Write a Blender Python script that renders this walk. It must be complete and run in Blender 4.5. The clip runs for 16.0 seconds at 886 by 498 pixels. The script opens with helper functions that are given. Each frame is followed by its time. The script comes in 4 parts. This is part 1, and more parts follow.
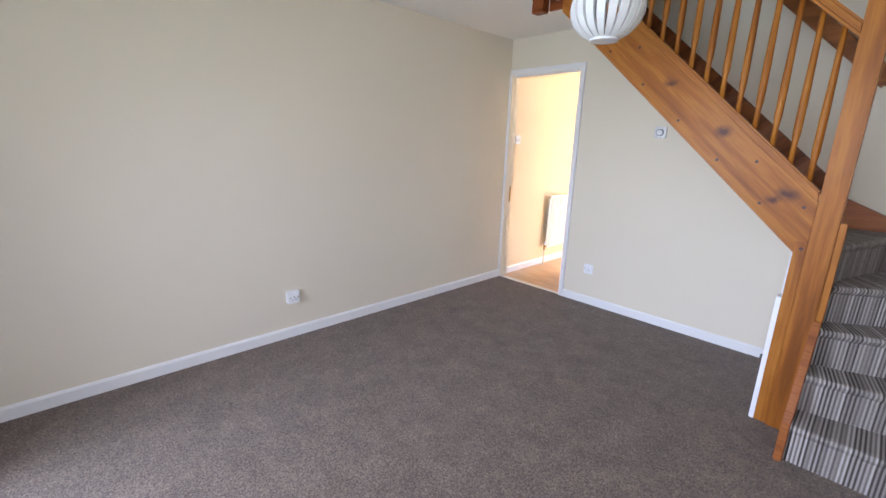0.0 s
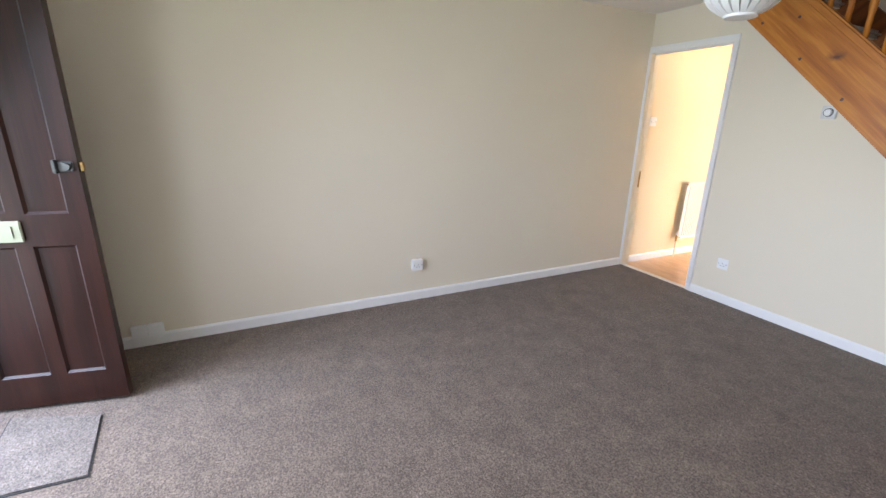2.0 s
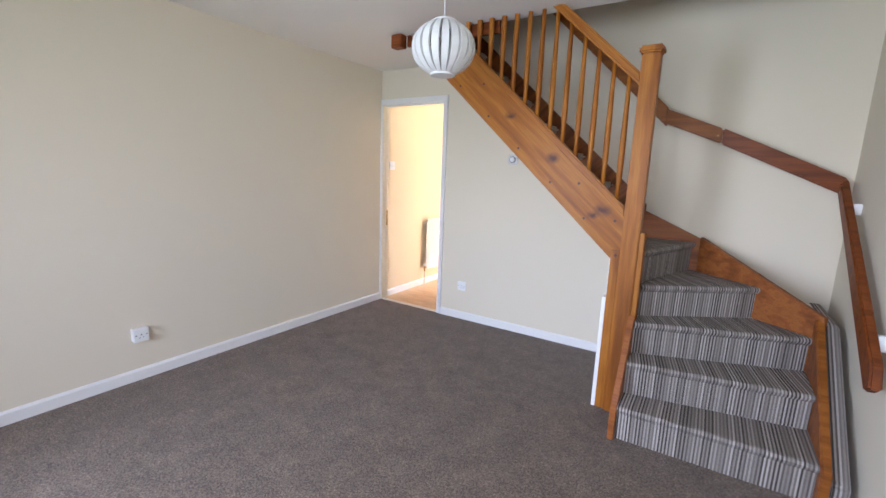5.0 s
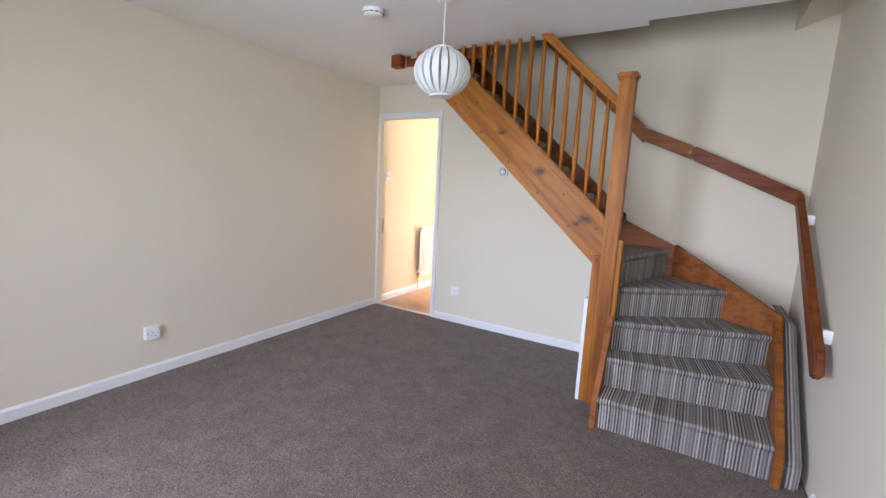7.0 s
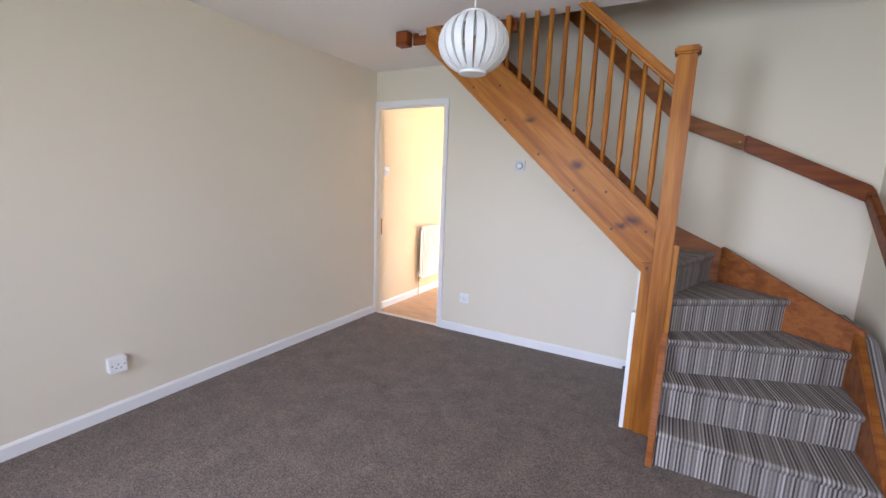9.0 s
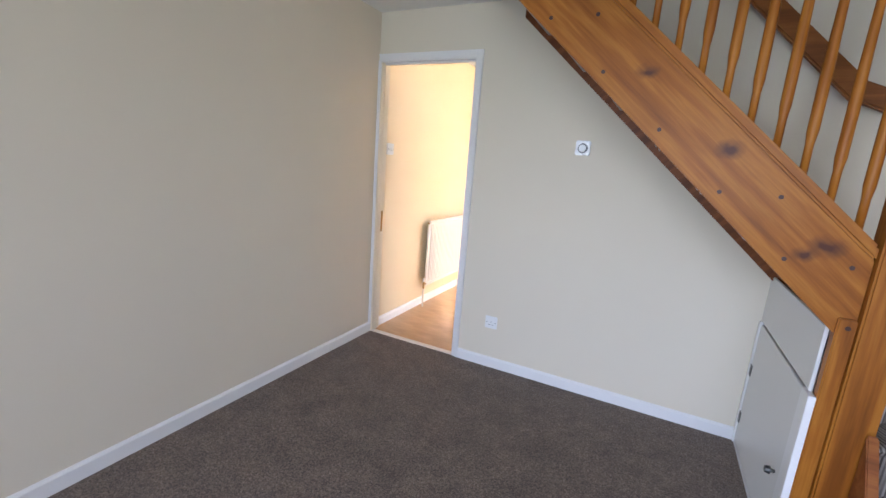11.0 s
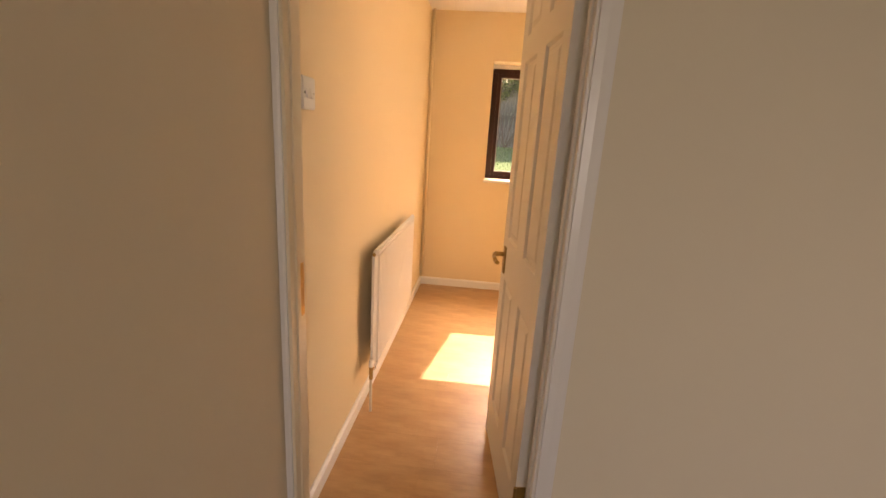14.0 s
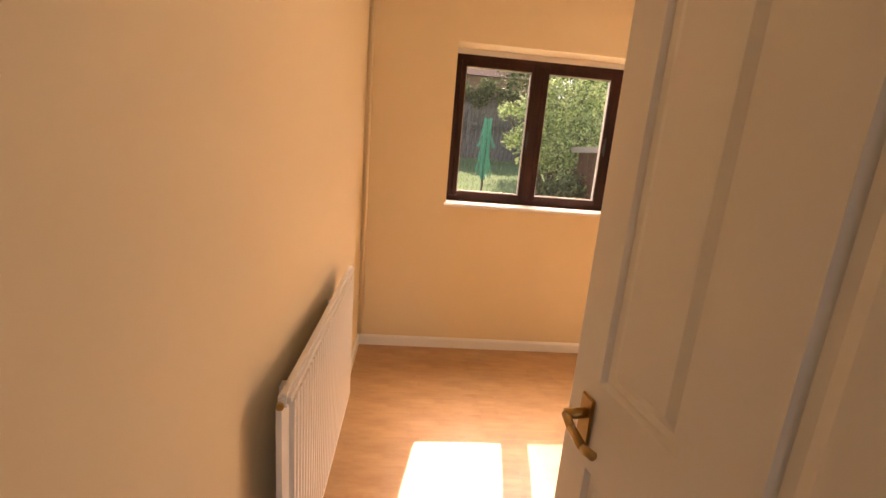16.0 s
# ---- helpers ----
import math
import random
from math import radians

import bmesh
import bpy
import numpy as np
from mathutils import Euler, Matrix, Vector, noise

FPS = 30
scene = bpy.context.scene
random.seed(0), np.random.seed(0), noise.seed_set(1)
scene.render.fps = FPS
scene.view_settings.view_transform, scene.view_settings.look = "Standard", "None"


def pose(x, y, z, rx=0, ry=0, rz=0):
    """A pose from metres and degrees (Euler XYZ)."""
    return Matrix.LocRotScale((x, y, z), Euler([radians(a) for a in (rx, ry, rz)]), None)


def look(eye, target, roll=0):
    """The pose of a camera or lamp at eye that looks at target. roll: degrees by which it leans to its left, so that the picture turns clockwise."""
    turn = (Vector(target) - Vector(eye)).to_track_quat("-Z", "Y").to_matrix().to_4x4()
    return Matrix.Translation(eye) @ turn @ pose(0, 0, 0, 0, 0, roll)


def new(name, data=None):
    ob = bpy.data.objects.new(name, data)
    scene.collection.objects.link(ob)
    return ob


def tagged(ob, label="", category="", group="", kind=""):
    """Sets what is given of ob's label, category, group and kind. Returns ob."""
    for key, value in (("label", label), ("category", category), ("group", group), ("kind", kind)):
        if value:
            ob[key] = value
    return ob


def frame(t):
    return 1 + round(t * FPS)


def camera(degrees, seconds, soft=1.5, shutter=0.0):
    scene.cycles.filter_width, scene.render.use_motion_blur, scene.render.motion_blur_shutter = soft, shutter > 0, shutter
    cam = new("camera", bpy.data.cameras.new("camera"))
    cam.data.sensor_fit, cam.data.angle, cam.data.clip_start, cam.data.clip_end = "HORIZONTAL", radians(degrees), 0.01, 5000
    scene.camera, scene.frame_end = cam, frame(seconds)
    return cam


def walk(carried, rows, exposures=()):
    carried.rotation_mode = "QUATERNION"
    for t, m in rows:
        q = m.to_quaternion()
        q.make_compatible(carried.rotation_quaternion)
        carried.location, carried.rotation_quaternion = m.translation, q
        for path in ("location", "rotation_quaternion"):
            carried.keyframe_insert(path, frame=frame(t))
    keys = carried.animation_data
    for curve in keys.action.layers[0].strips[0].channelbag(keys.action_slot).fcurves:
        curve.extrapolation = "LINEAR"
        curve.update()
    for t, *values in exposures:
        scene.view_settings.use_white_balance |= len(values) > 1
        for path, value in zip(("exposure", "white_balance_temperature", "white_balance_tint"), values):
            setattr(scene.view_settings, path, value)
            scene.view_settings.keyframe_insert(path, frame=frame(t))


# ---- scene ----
cam = camera(92.1, 16.0)
# seconds, eye, target, roll
PATH = [
    (0, (1.108, 0.464, 1.394), (-0.293, 1.804, 0.903), 1.8),
    (0.5, (1.246, 0.484, 1.406), (-0.334, 1.598, 0.889), 1.4),
    (1, (1.328, 0.416, 1.41), (-0.372, 1.331, 0.889), 1.4),
    (1.5, (1.337, 0.42, 1.421), (-0.404, 1.242, 0.878), 1.4),
    (2, (1.325, 0.418, 1.417), (-0.391, 1.264, 0.832), 1.2),
    (2.5, (1.327, 0.44, 1.393), (-0.307, 1.39, 0.738), 1.1),
    (3, (1.312, 0.392, 1.34), (-0.187, 1.524, 0.652), 1.6),
    (3.5, (1.276, 0.444, 1.334), (-0.073, 1.748, 0.642), 1.9),
    (4, (1.277, 0.471, 1.325), (0.058, 1.927, 0.697), 2.4),
    (4.5, (1.294, 0.515, 1.35), (0.196, 2.099, 0.817), 2.4),
    (5, (1.302, 0.521, 1.372), (0.248, 2.185, 1.021), 2.2),
    (7.5, (1.39, 0.294, 1.374), (0.391, 2.0, 1.072), 2.8),
    (8, (1.289, 0.361, 1.389), (0.323, 2.084, 1.077), 2.3),
    (10.5, (0.457, 1.077, 1.364), (-0.451, 2.823, 1.009), 3.2),
    (11, (0.255, 1.319, 1.377), (-0.617, 3.072, 0.97), 4.4),
    (11.5, (-0.03, 1.534, 1.357), (-0.854, 3.304, 0.923), 4.9),
    (12, (-0.266, 1.783, 1.349), (-1.054, 3.574, 0.934), 4.6),
    (12.5, (-0.535, 2.05, 1.362), (-1.225, 3.884, 0.963), 5.1),
    (13, (-0.874, 2.315, 1.344), (-1.305, 4.206, 0.858), 5.4),
    (13.5, (-1.064, 2.614, 1.328), (-1.338, 4.536, 0.848), 5.0),
    (14, (-1.136, 2.895, 1.326), (-1.305, 4.825, 0.83), 3.5),
    (14.5, (-1.263, 3.158, 1.343), (-1.344, 5.102, 0.882), 2.4),
    (15, (-1.343, 3.445, 1.325), (-1.33, 5.383, 0.832), 3.1),
    (15.5, (-1.351, 3.704, 1.334), (-1.295, 5.644, 0.852), 4.2),
    (16, (-1.378, 3.954, 1.325), (-1.206, 5.897, 0.882), 4.7),
]
walk(cam, [(t, look(eye, target, roll)) for t, eye, target, roll in PATH],
     exposures=[(0, 2.56, 5900, 22), (1.5, 2.57, 6200, 18.5), (3, 2.65, 6100, 19.5), (5, 2.57, 5950, 21.5), (8, 2.53, 6000, 24), (10.5, 2.39, 5850, 22.5), (11, 2.3, 5800, 20.5), (11.5, 2.2, 6500, 20.5), (12, 2.05, 7300, 21), (12.5, 1.8, 7700, 20), (13, 1.65, 8200, 23), (13.5, 1.27, 8850, 25), (14, 1.2, 10050, 34), (14.5, 1.06, 10700, 41), (15, 1.02, 10450, 43), (15.5, 0.96, 9750, 41), (16, 0.74, 9100, 38)])

# ---------------------------------------------------------------- world, sun, daylight
SUN_WAY = Vector((-0.190, -0.98, -1.0)).normalized()
world = bpy.data.worlds.new("sky")
scene.world = world
world.use_nodes = True
wn, wl = world.node_tree.nodes, world.node_tree.links
sky = wn.new("ShaderNodeTexSky")
sky.sky_type = "NISHITA"
sky.sun_disc = False
sky.sun_elevation = math.asin(-SUN_WAY.z)
sky.sun_rotation = math.atan2(-SUN_WAY.x, -SUN_WAY.y)
wn["Background"].inputs["Strength"].default_value = 0.15
wl.new(sky.outputs["Color"], wn["Background"].inputs["Color"])

sun_data = bpy.data.lights.new("sun", "SUN")
sun_data.energy, sun_data.angle, sun_data.color = 5.0, radians(0.5), (1.0, 0.95, 0.86)
sun = new("sun", sun_data)
sun.matrix_world = look((0, 12, 12), Vector((0, 12, 12)) + SUN_WAY)


def sky_lamp(name, eye, target, w, h, watts, colour, spread=140):
    d = bpy.data.lights.new(name, "AREA")
    d.shape, d.size, d.size_y, d.energy, d.color = "RECTANGLE", w, h, watts, colour
    d.spread = radians(spread)
    ob = new(name, d)
    ob.matrix_world = look(eye, target)
    return ob


sky_lamp("daylight_front_door", (-0.81, -1.02, 1.05), (0.2, 0.7, -0.1), 0.78, 1.95, 12.2, (0.74, 0.86, 1.0))
sky_lamp("daylight_front_window", (0.95, -1.10, 1.5), (0.4, 2.1, 0.7), 1.4, 1.05, 6.0, (0.88, 0.92, 1.0))
# added fill lamps for the garden sky, outside the kitchen window and back door
sky_lamp("sky_fill_garden_window", (-0.3, 7.6, 2.95), (-0.7, 5.0, 0.7), 1.8, 1.0, 66, (1.0, 0.96, 0.88), 160)
sky_lamp("sky_fill_back_door", (1.2, 6.98, 1.1), (0.4, 4.2, 0.5), 0.75, 1.8, 12, (1.0, 0.96, 0.90), 170)


# ---------------------------------------------------------------- materials
def shader(name):
    m = bpy.data.materials.new(name)
    m.use_nodes = True
    return m, m.node_tree.nodes, m.node_tree.links, m.node_tree.nodes["Principled BSDF"]


def mixed(nodes, links, fac, a, b, mode="MIX"):
    n = nodes.new("ShaderNodeMix")
    n.data_type, n.blend_type = "RGBA", mode
    for sock, v in ((n.inputs[0], fac), (n.inputs[6], a), (n.inputs[7], b)):
        if isinstance(v, bpy.types.NodeSocket):
            links.new(v, sock)
        elif isinstance(v, (int, float)):
            sock.default_value = v
        else:
            sock.default_value = (*v, 1)
    return n.outputs[2]


def ramp(nodes, links, fac, stops, interp="LINEAR"):
    n = nodes.new("ShaderNodeValToRGB")
    n.color_ramp.interpolation = interp
    while len(n.color_ramp.elements) < len(stops):
        n.color_ramp.elements.new(0.5)
    for e, (p, c) in zip(n.color_ramp.elements, stops):
        e.position, e.color = p, (*c, 1) if len(c) == 3 else c
    links.new(fac, n.inputs[0])
    return n.outputs[0]


def noise_tex(nodes, links, vec, scale, detail=3.0, rough=0.5):
    n = nodes.new("ShaderNodeTexNoise")
    n.inputs["Scale"].default_value, n.inputs["Detail"].default_value, n.inputs["Roughness"].default_value = scale, detail, rough
    links.new(vec, n.inputs["Vector"])
    return n.outputs[0]


def coords(nodes, links, stretch=(1, 1, 1), turn=(0, 0, 0)):
    """Object coordinates, first turned, then stretched."""
    c = nodes.new("ShaderNodeTexCoord")
    mp = nodes.new("ShaderNodeMapping")
    mp.vector_type = "TEXTURE"
    mp.inputs["Scale"].default_value = [1 / k for k in stretch]
    mp.inputs["Rotation"].default_value = turn
    links.new(c.outputs["Object"], mp.inputs["Vector"])
    return mp.outputs[0]


def bumped(nodes, links, bsdf, height, strength, distance):
    b = nodes.new("ShaderNodeBump")
    b.inputs["Strength"].default_value, b.inputs["Distance"].default_value = strength, distance
    links.new(height, b.inputs["Height"])
    links.new(b.outputs[0], bsdf.inputs["Normal"])


def plain(name, colour, rough=0.5, metal=0.0, vary=0.06, grain=40.0, bump=0.1, depth=0.001, patch=1.2, coat=0.0):
    """Paint, plastic or metal with slight patches, grain and relief."""
    m, nodes, links, bsdf = shader(name)
    v = coords(nodes, links)
    big, fine = noise_tex(nodes, links, v, patch, 4), noise_tex(nodes, links, v, grain, 3)
    lo, hi = [c * (1 - vary) for c in colour], [min(1, c * (1 + vary)) for c in colour]
    col = mixed(nodes, links, big, lo, hi)
    col = mixed(nodes, links, 0.25 * min(1, vary * 8), col, ramp(nodes, links, fine, [(0.3, [c * (1 - 2 * vary) for c in colour]), (0.7, hi)]))
    links.new(col, bsdf.inputs["Base Color"])
    bsdf.inputs["Roughness"].default_value, bsdf.inputs["Metallic"].default_value = rough, metal
    bsdf.inputs["Coat Weight"].default_value = coat
    if bump:
        bumped(nodes, links, bsdf, fine, bump, depth)
    return m


def carpet_pile(name, dark, mid, light):
    """Cut-pile carpet: tufts of mixed yarn, brushed patches."""
    m, nodes, links, bsdf = shader(name)
    v = coords(nodes, links)
    tuft = nodes.new("ShaderNodeTexVoronoi")
    tuft.inputs["Scale"].default_value = 170
    links.new(v, tuft.inputs["Vector"])
    fleck = noise_tex(nodes, links, v, 130, 4, 0.8)
    brush = noise_tex(nodes, links, v, 6.0, 6, 0.7)
    col = ramp(nodes, links, fleck, [(0.34, dark), (0.5, mid), (0.66, light)])
    yarn = nodes.new("ShaderNodeSeparateColor")
    links.new(tuft.outputs["Color"], yarn.inputs[0])
    col = mixed(nodes, links, 0.4, col, ramp(nodes, links, yarn.outputs[0], [(0.1, dark), (0.55, mid), (0.95, light)]))
    col = mixed(nodes, links, 0.55, col, ramp(nodes, links, brush, [(0.33, (0.58, 0.57, 0.56)), (0.67, (1.3, 1.3, 1.3))]), "MULTIPLY")
    links.new(col, bsdf.inputs["Base Color"])
    bsdf.inputs["Roughness"].default_value = 0.95
    bsdf.inputs["Sheen Weight"].default_value = 0.15
    h = nodes.new("ShaderNodeMath")
    h.operation = "ADD"
    links.new(yarn.outputs[1], h.inputs[0])
    links.new(fleck, h.inputs[1])
    bumped(nodes, links, bsdf, h.outputs[0], 0.5, 0.004)
    return m


def striped_carpet(name):
    """Loop-pile stair carpet: fine uneven stripes that run along u of the stripe map."""
    m, nodes, links, bsdf = shader(name)
    uv = nodes.new("ShaderNodeUVMap")
    uv.uv_map = "stripe"
    sep = nodes.new("ShaderNodeSeparateXYZ")
    links.new(uv.outputs[0], sep.inputs[0])
    k = nodes.new("ShaderNodeMath")
    k.operation, k.inputs[1].default_value = "MULTIPLY", 128.0
    links.new(sep.outputs[0], k.inputs[0])
    fl = nodes.new("ShaderNodeMath")
    fl.operation = "FLOOR"
    links.new(k.outputs[0], fl.inputs[0])
    wh = nodes.new("ShaderNodeTexWhiteNoise")
    wh.noise_dimensions = "1D"
    links.new(fl.outputs[0], wh.inputs["W"])
    odd = nodes.new("ShaderNodeMath")
    odd.operation, odd.inputs[1].default_value = "PINGPONG", 1.0
    links.new(fl.outputs[0], odd.inputs[0])
    tone = nodes.new("ShaderNodeMath")
    tone.operation, tone.inputs[1].default_value = "MULTIPLY_ADD", 0.62
    links.new(odd.outputs[0], tone.inputs[0])
    part_tone = nodes.new("ShaderNodeMath")
    part_tone.operation, part_tone.inputs[1].default_value = "MULTIPLY", 0.38
    links.new(wh.outputs["Value"], part_tone.inputs[0])
    links.new(part_tone.outputs[0], tone.inputs[2])
    col = ramp(nodes, links, tone.outputs[0], [(0.0, (0.068, 0.057, 0.049)), (0.13, (0.125, 0.107, 0.094)), (0.26, (0.18, 0.157, 0.138)), (0.5, (0.26, 0.23, 0.204)), (0.75, (0.35, 0.314, 0.28)), (0.9, (0.46, 0.42, 0.38))], "CONSTANT")
    v = coords(nodes, links)
    fleck = noise_tex(nodes, links, v, 160, 3, 0.7)
    col = mixed(nodes, links, 0.45, col, ramp(nodes, links, fleck, [(0.3, (0.6, 0.6, 0.6)), (0.7, (1.3, 1.3, 1.3))]), "MULTIPLY")
    links.new(col, bsdf.inputs["Base Color"])
    bsdf.inputs["Roughness"].default_value = 0.95
    bumped(nodes, links, bsdf, fleck, 0.7, 0.004)
    return m


def timber(name, dark, mid, light, turn=(0, 0, 0), along="z", rough=0.48, knots=(), coat=0.05, polish=0.25):
    """Varnished softwood: rings drawn out along the grain, pores, knots at given (x, z, size)."""
    m, nodes, links, bsdf = shader(name)
    s = {"x": (0.7, 9, 9), "y": (9, 0.7, 9), "z": (9, 9, 0.7)}[along]
    v = coords(nodes, links, s, turn)
    rings = noise_tex(nodes, links, v, 2.2, 6, 0.55)
    s2 = {"x": (6, 160, 160), "y": (160, 6, 160), "z": (160, 160, 6)}[along]
    pores = noise_tex(nodes, links, coords(nodes, links, s2, turn), 1.0, 2, 0.5)
    col = ramp(nodes, links, rings, [(0.3, dark), (0.48, mid), (0.56, light), (0.7, mid)])
    col = mixed(nodes, links, 0.25, col, ramp(nodes, links, pores, [(0.35, (0.6, 0.55, 0.5)), (0.6, (1.1, 1.1, 1.1))]), "MULTIPLY")
    big = noise_tex(nodes, links, coords(nodes, links), 1.6, 2)
    col = mixed(nodes, links, 0.35, col, ramp(nodes, links, big, [(0.35, (0.8, 0.76, 0.7)), (0.65, (1.12, 1.12, 1.12))]), "MULTIPLY")
    geo = nodes.new("ShaderNodeTexCoord")
    warp = nodes.new("ShaderNodeVectorMath")
    warp.operation = "ADD"
    wob = nodes.new("ShaderNodeTexNoise")
    wob.inputs["Scale"].default_value = 18
    links.new(geo.outputs["Object"], wob.inputs["Vector"])
    wsc = nodes.new("ShaderNodeVectorMath")
    wsc.operation = "MULTIPLY_ADD"
    wsc.inputs[1].default_value, wsc.inputs[2].default_value = (0.05, 0, 0.05), (-0.025, 0, -0.025)
    links.new(wob.outputs["Color"], wsc.inputs[0])
    links.new(geo.outputs["Object"], warp.inputs[0])
    links.new(wsc.outputs[0], warp.inputs[1])
    for kx, kz, size in knots:
        flat = nodes.new("ShaderNodeVectorMath")
        flat.operation = "MULTIPLY_ADD"
        flat.inputs[1].default_value, flat.inputs[2].default_value = (1 / size, 0, 1.5 / size), (-kx / size, 0, -1.5 * kz / size)
        links.new(warp.outputs[0], flat.inputs[0])
        d = nodes.new("ShaderNodeVectorMath")
        d.operation = "LENGTH"
        links.new(flat.outputs[0], d.inputs[0])
        f = ramp(nodes, links, d.outputs["Value"], [(0.18, (0.95, 0.95, 0.95)), (0.45, (0.5, 0.5, 0.5)), (0.95, (0, 0, 0))])
        col = mixed(nodes, links, f, col, (0.07, 0.02, 0.010))
    links.new(col, bsdf.inputs["Base Color"])
    bsdf.inputs["Roughness"].default_value = rough
    bsdf.inputs["Specular IOR Level"].default_value = 0.25
    bsdf.inputs["Coat Weight"].default_value, bsdf.inputs["Coat Roughness"].default_value = coat, polish
    bumped(nodes, links, bsdf, pores, 0.12, 0.001)
    return m


def laminate(name):
    """Beech-effect floor boards: a print with faint grain; each board its own tone."""
    m, nodes, links, bsdf = shader(name)
    info = nodes.new("ShaderNodeObjectInfo")
    v = coords(nodes, links, (2.6, 7, 7))
    grain = noise_tex(nodes, links, v, 2.0, 5, 0.6)
    fine = noise_tex(nodes, links, coords(nodes, links, (8, 180, 180)), 1.0, 2)
    col = ramp(nodes, links, grain, [(0.3, (0.44, 0.26, 0.130)), (0.5, (0.53, 0.325, 0.17)), (0.7, (0.59, 0.37, 0.20))])
    col = mixed(nodes, links, 0.2, col, ramp(nodes, links, info.outputs["Random"], [(0.0, (0.82, 0.8, 0.78)), (1.0, (1.12, 1.1, 1.08))]), "MULTIPLY")
    snap = nodes.new("ShaderNodeVectorMath")
    snap.operation = "FLOOR"
    links.new(coords(nodes, links, (2.7, 15.6, 1)), snap.inputs[0])
    stave = nodes.new("ShaderNodeTexWhiteNoise")
    stave.noise_dimensions = "3D"
    links.new(snap.outputs[0], stave.inputs["Vector"])
    col = mixed(nodes, links, 0.5, col, ramp(nodes, links, stave.outputs["Value"], [(0.0, (0.84, 0.82, 0.80)), (1.0, (1.14, 1.13, 1.12))]), "MULTIPLY")
    col = mixed(nodes, links, 0.12, col, ramp(nodes, links, fine, [(0.35, (0.7, 0.66, 0.6)), (0.6, (1.1, 1.1, 1.1))]), "MULTIPLY")
    links.new(col, bsdf.inputs["Base Color"])
    bsdf.inputs["Roughness"].default_value = 0.28
    bumped(nodes, links, bsdf, fine, 0.05, 0.0005)
    return m


def foliage(name, dark, light):
    m, nodes, links, bsdf = shader(name)
    geo = nodes.new("ShaderNodeNewGeometry")
    col = ramp(nodes, links, geo.outputs["Random Per Island"], [(0.0, dark), (0.6, light), (1.0, [min(1, c * 1.6) for c in light])])
    links.new(col, bsdf.inputs["Base Color"])
    bsdf.inputs["Roughness"].default_value = 0.55
    thin = nodes.new("ShaderNodeBsdfTranslucent")
    links.new(col, thin.inputs["Color"])
    both = nodes.new("ShaderNodeMixShader")
    both.inputs[0].default_value = 0.45
    links.new(bsdf.outputs[0], both.inputs[1])
    links.new(thin.outputs[0], both.inputs[2])
    links.new(both.outputs[0], nodes["Material Output"].inputs["Surface"])
    return m


MAGNOLIA = plain("magnolia_emulsion", (0.775, 0.70, 0.562), 0.85, vary=0.025, grain=90, bump=0.12, depth=0.0015, patch=0.9)
KITCHEN_PAINT = plain("kitchen_emulsion", (0.83, 0.69, 0.47), 0.8, vary=0.025, grain=90, bump=0.12, depth=0.0015, patch=0.9)
CEILING_WHITE = plain("ceiling_emulsion", (0.88, 0.87, 0.84), 0.9, vary=0.03, grain=55, bump=0.35, depth=0.003, patch=1.5)
GLOSS_WHITE = plain("white_gloss_paint", (0.85, 0.845, 0.83), 0.28, vary=0.02, grain=30, bump=0.05, depth=0.0006)
# white gloss with the kitchen's warm light tinted in, for the left jamb
WARM_LIT_GLOSS = plain("warm_lit_white_gloss", (0.84, 0.76, 0.61), 0.35, vary=0.03, grain=30, bump=0.06, depth=0.0006)
SATIN_WHITE = plain("white_door_paint", (0.78, 0.77, 0.74), 0.4, vary=0.02, grain=60, bump=0.08, depth=0.0006)
PLASTIC_WHITE = plain("white_plastic", (0.86, 0.86, 0.85), 0.35, vary=0.015, bump=0)
PLASTIC_GREY = plain("grey_plastic", (0.22, 0.22, 0.22), 0.4, vary=0.03, bump=0)
SATIN_STEEL = plain("satin_steel", (0.62, 0.61, 0.59), 0.4, 0.3, vary=0.03, bump=0)
PAPER_WHITE = plain("lampshade_white", (0.78, 0.78, 0.75), 0.6, vary=0.02, bump=0.05)
DARK_SLOT = plain("dark_slot", (0.02, 0.02, 0.02), 0.6, bump=0)
RADIATOR_WHITE = plain("radiator_enamel", (0.82, 0.81, 0.78), 0.3, vary=0.015, bump=0)
BRASS = plain("aged_brass", (0.45, 0.30, 0.12), 0.3, 1.0, vary=0.12, grain=60, bump=0.05)
CHROME = plain("dull_chrome", (0.12, 0.12, 0.115), 0.42, 1.0, vary=0.06, bump=0)
GOLD_PLATE = plain("pale_gold_metal", (0.42, 0.42, 0.30), 0.45, 0.5, vary=0.06, bump=0)
COPPER = plain("painted_pipe", (0.68, 0.62, 0.52), 0.4, vary=0.05, bump=0)
CARPET = carpet_pile("brown_carpet", (0.036, 0.026, 0.019), (0.137, 0.097, 0.071), (0.335, 0.258, 0.20))
MAT_PILE = carpet_pile("grey_mat", (0.05, 0.042, 0.036), (0.15, 0.118, 0.097), (0.34, 0.28, 0.235))
STRIPES = striped_carpet("striped_stair_carpet")
# stair carpet paled to hold the light thrown up under the treads
LIT_TREAD_PILE = carpet_pile("lit_tread_carpet", (0.28, 0.235, 0.195), (0.46, 0.395, 0.335), (0.62, 0.55, 0.48))
SLOPE = math.atan(0.92)
PINE_DARK, PINE_MID, PINE_LIGHT = (0.20, 0.061, 0.006), (0.34, 0.113, 0.011), (0.42, 0.158, 0.018)
PINE_UP = timber("pine_upright", PINE_DARK, PINE_MID, PINE_LIGHT, along="z")
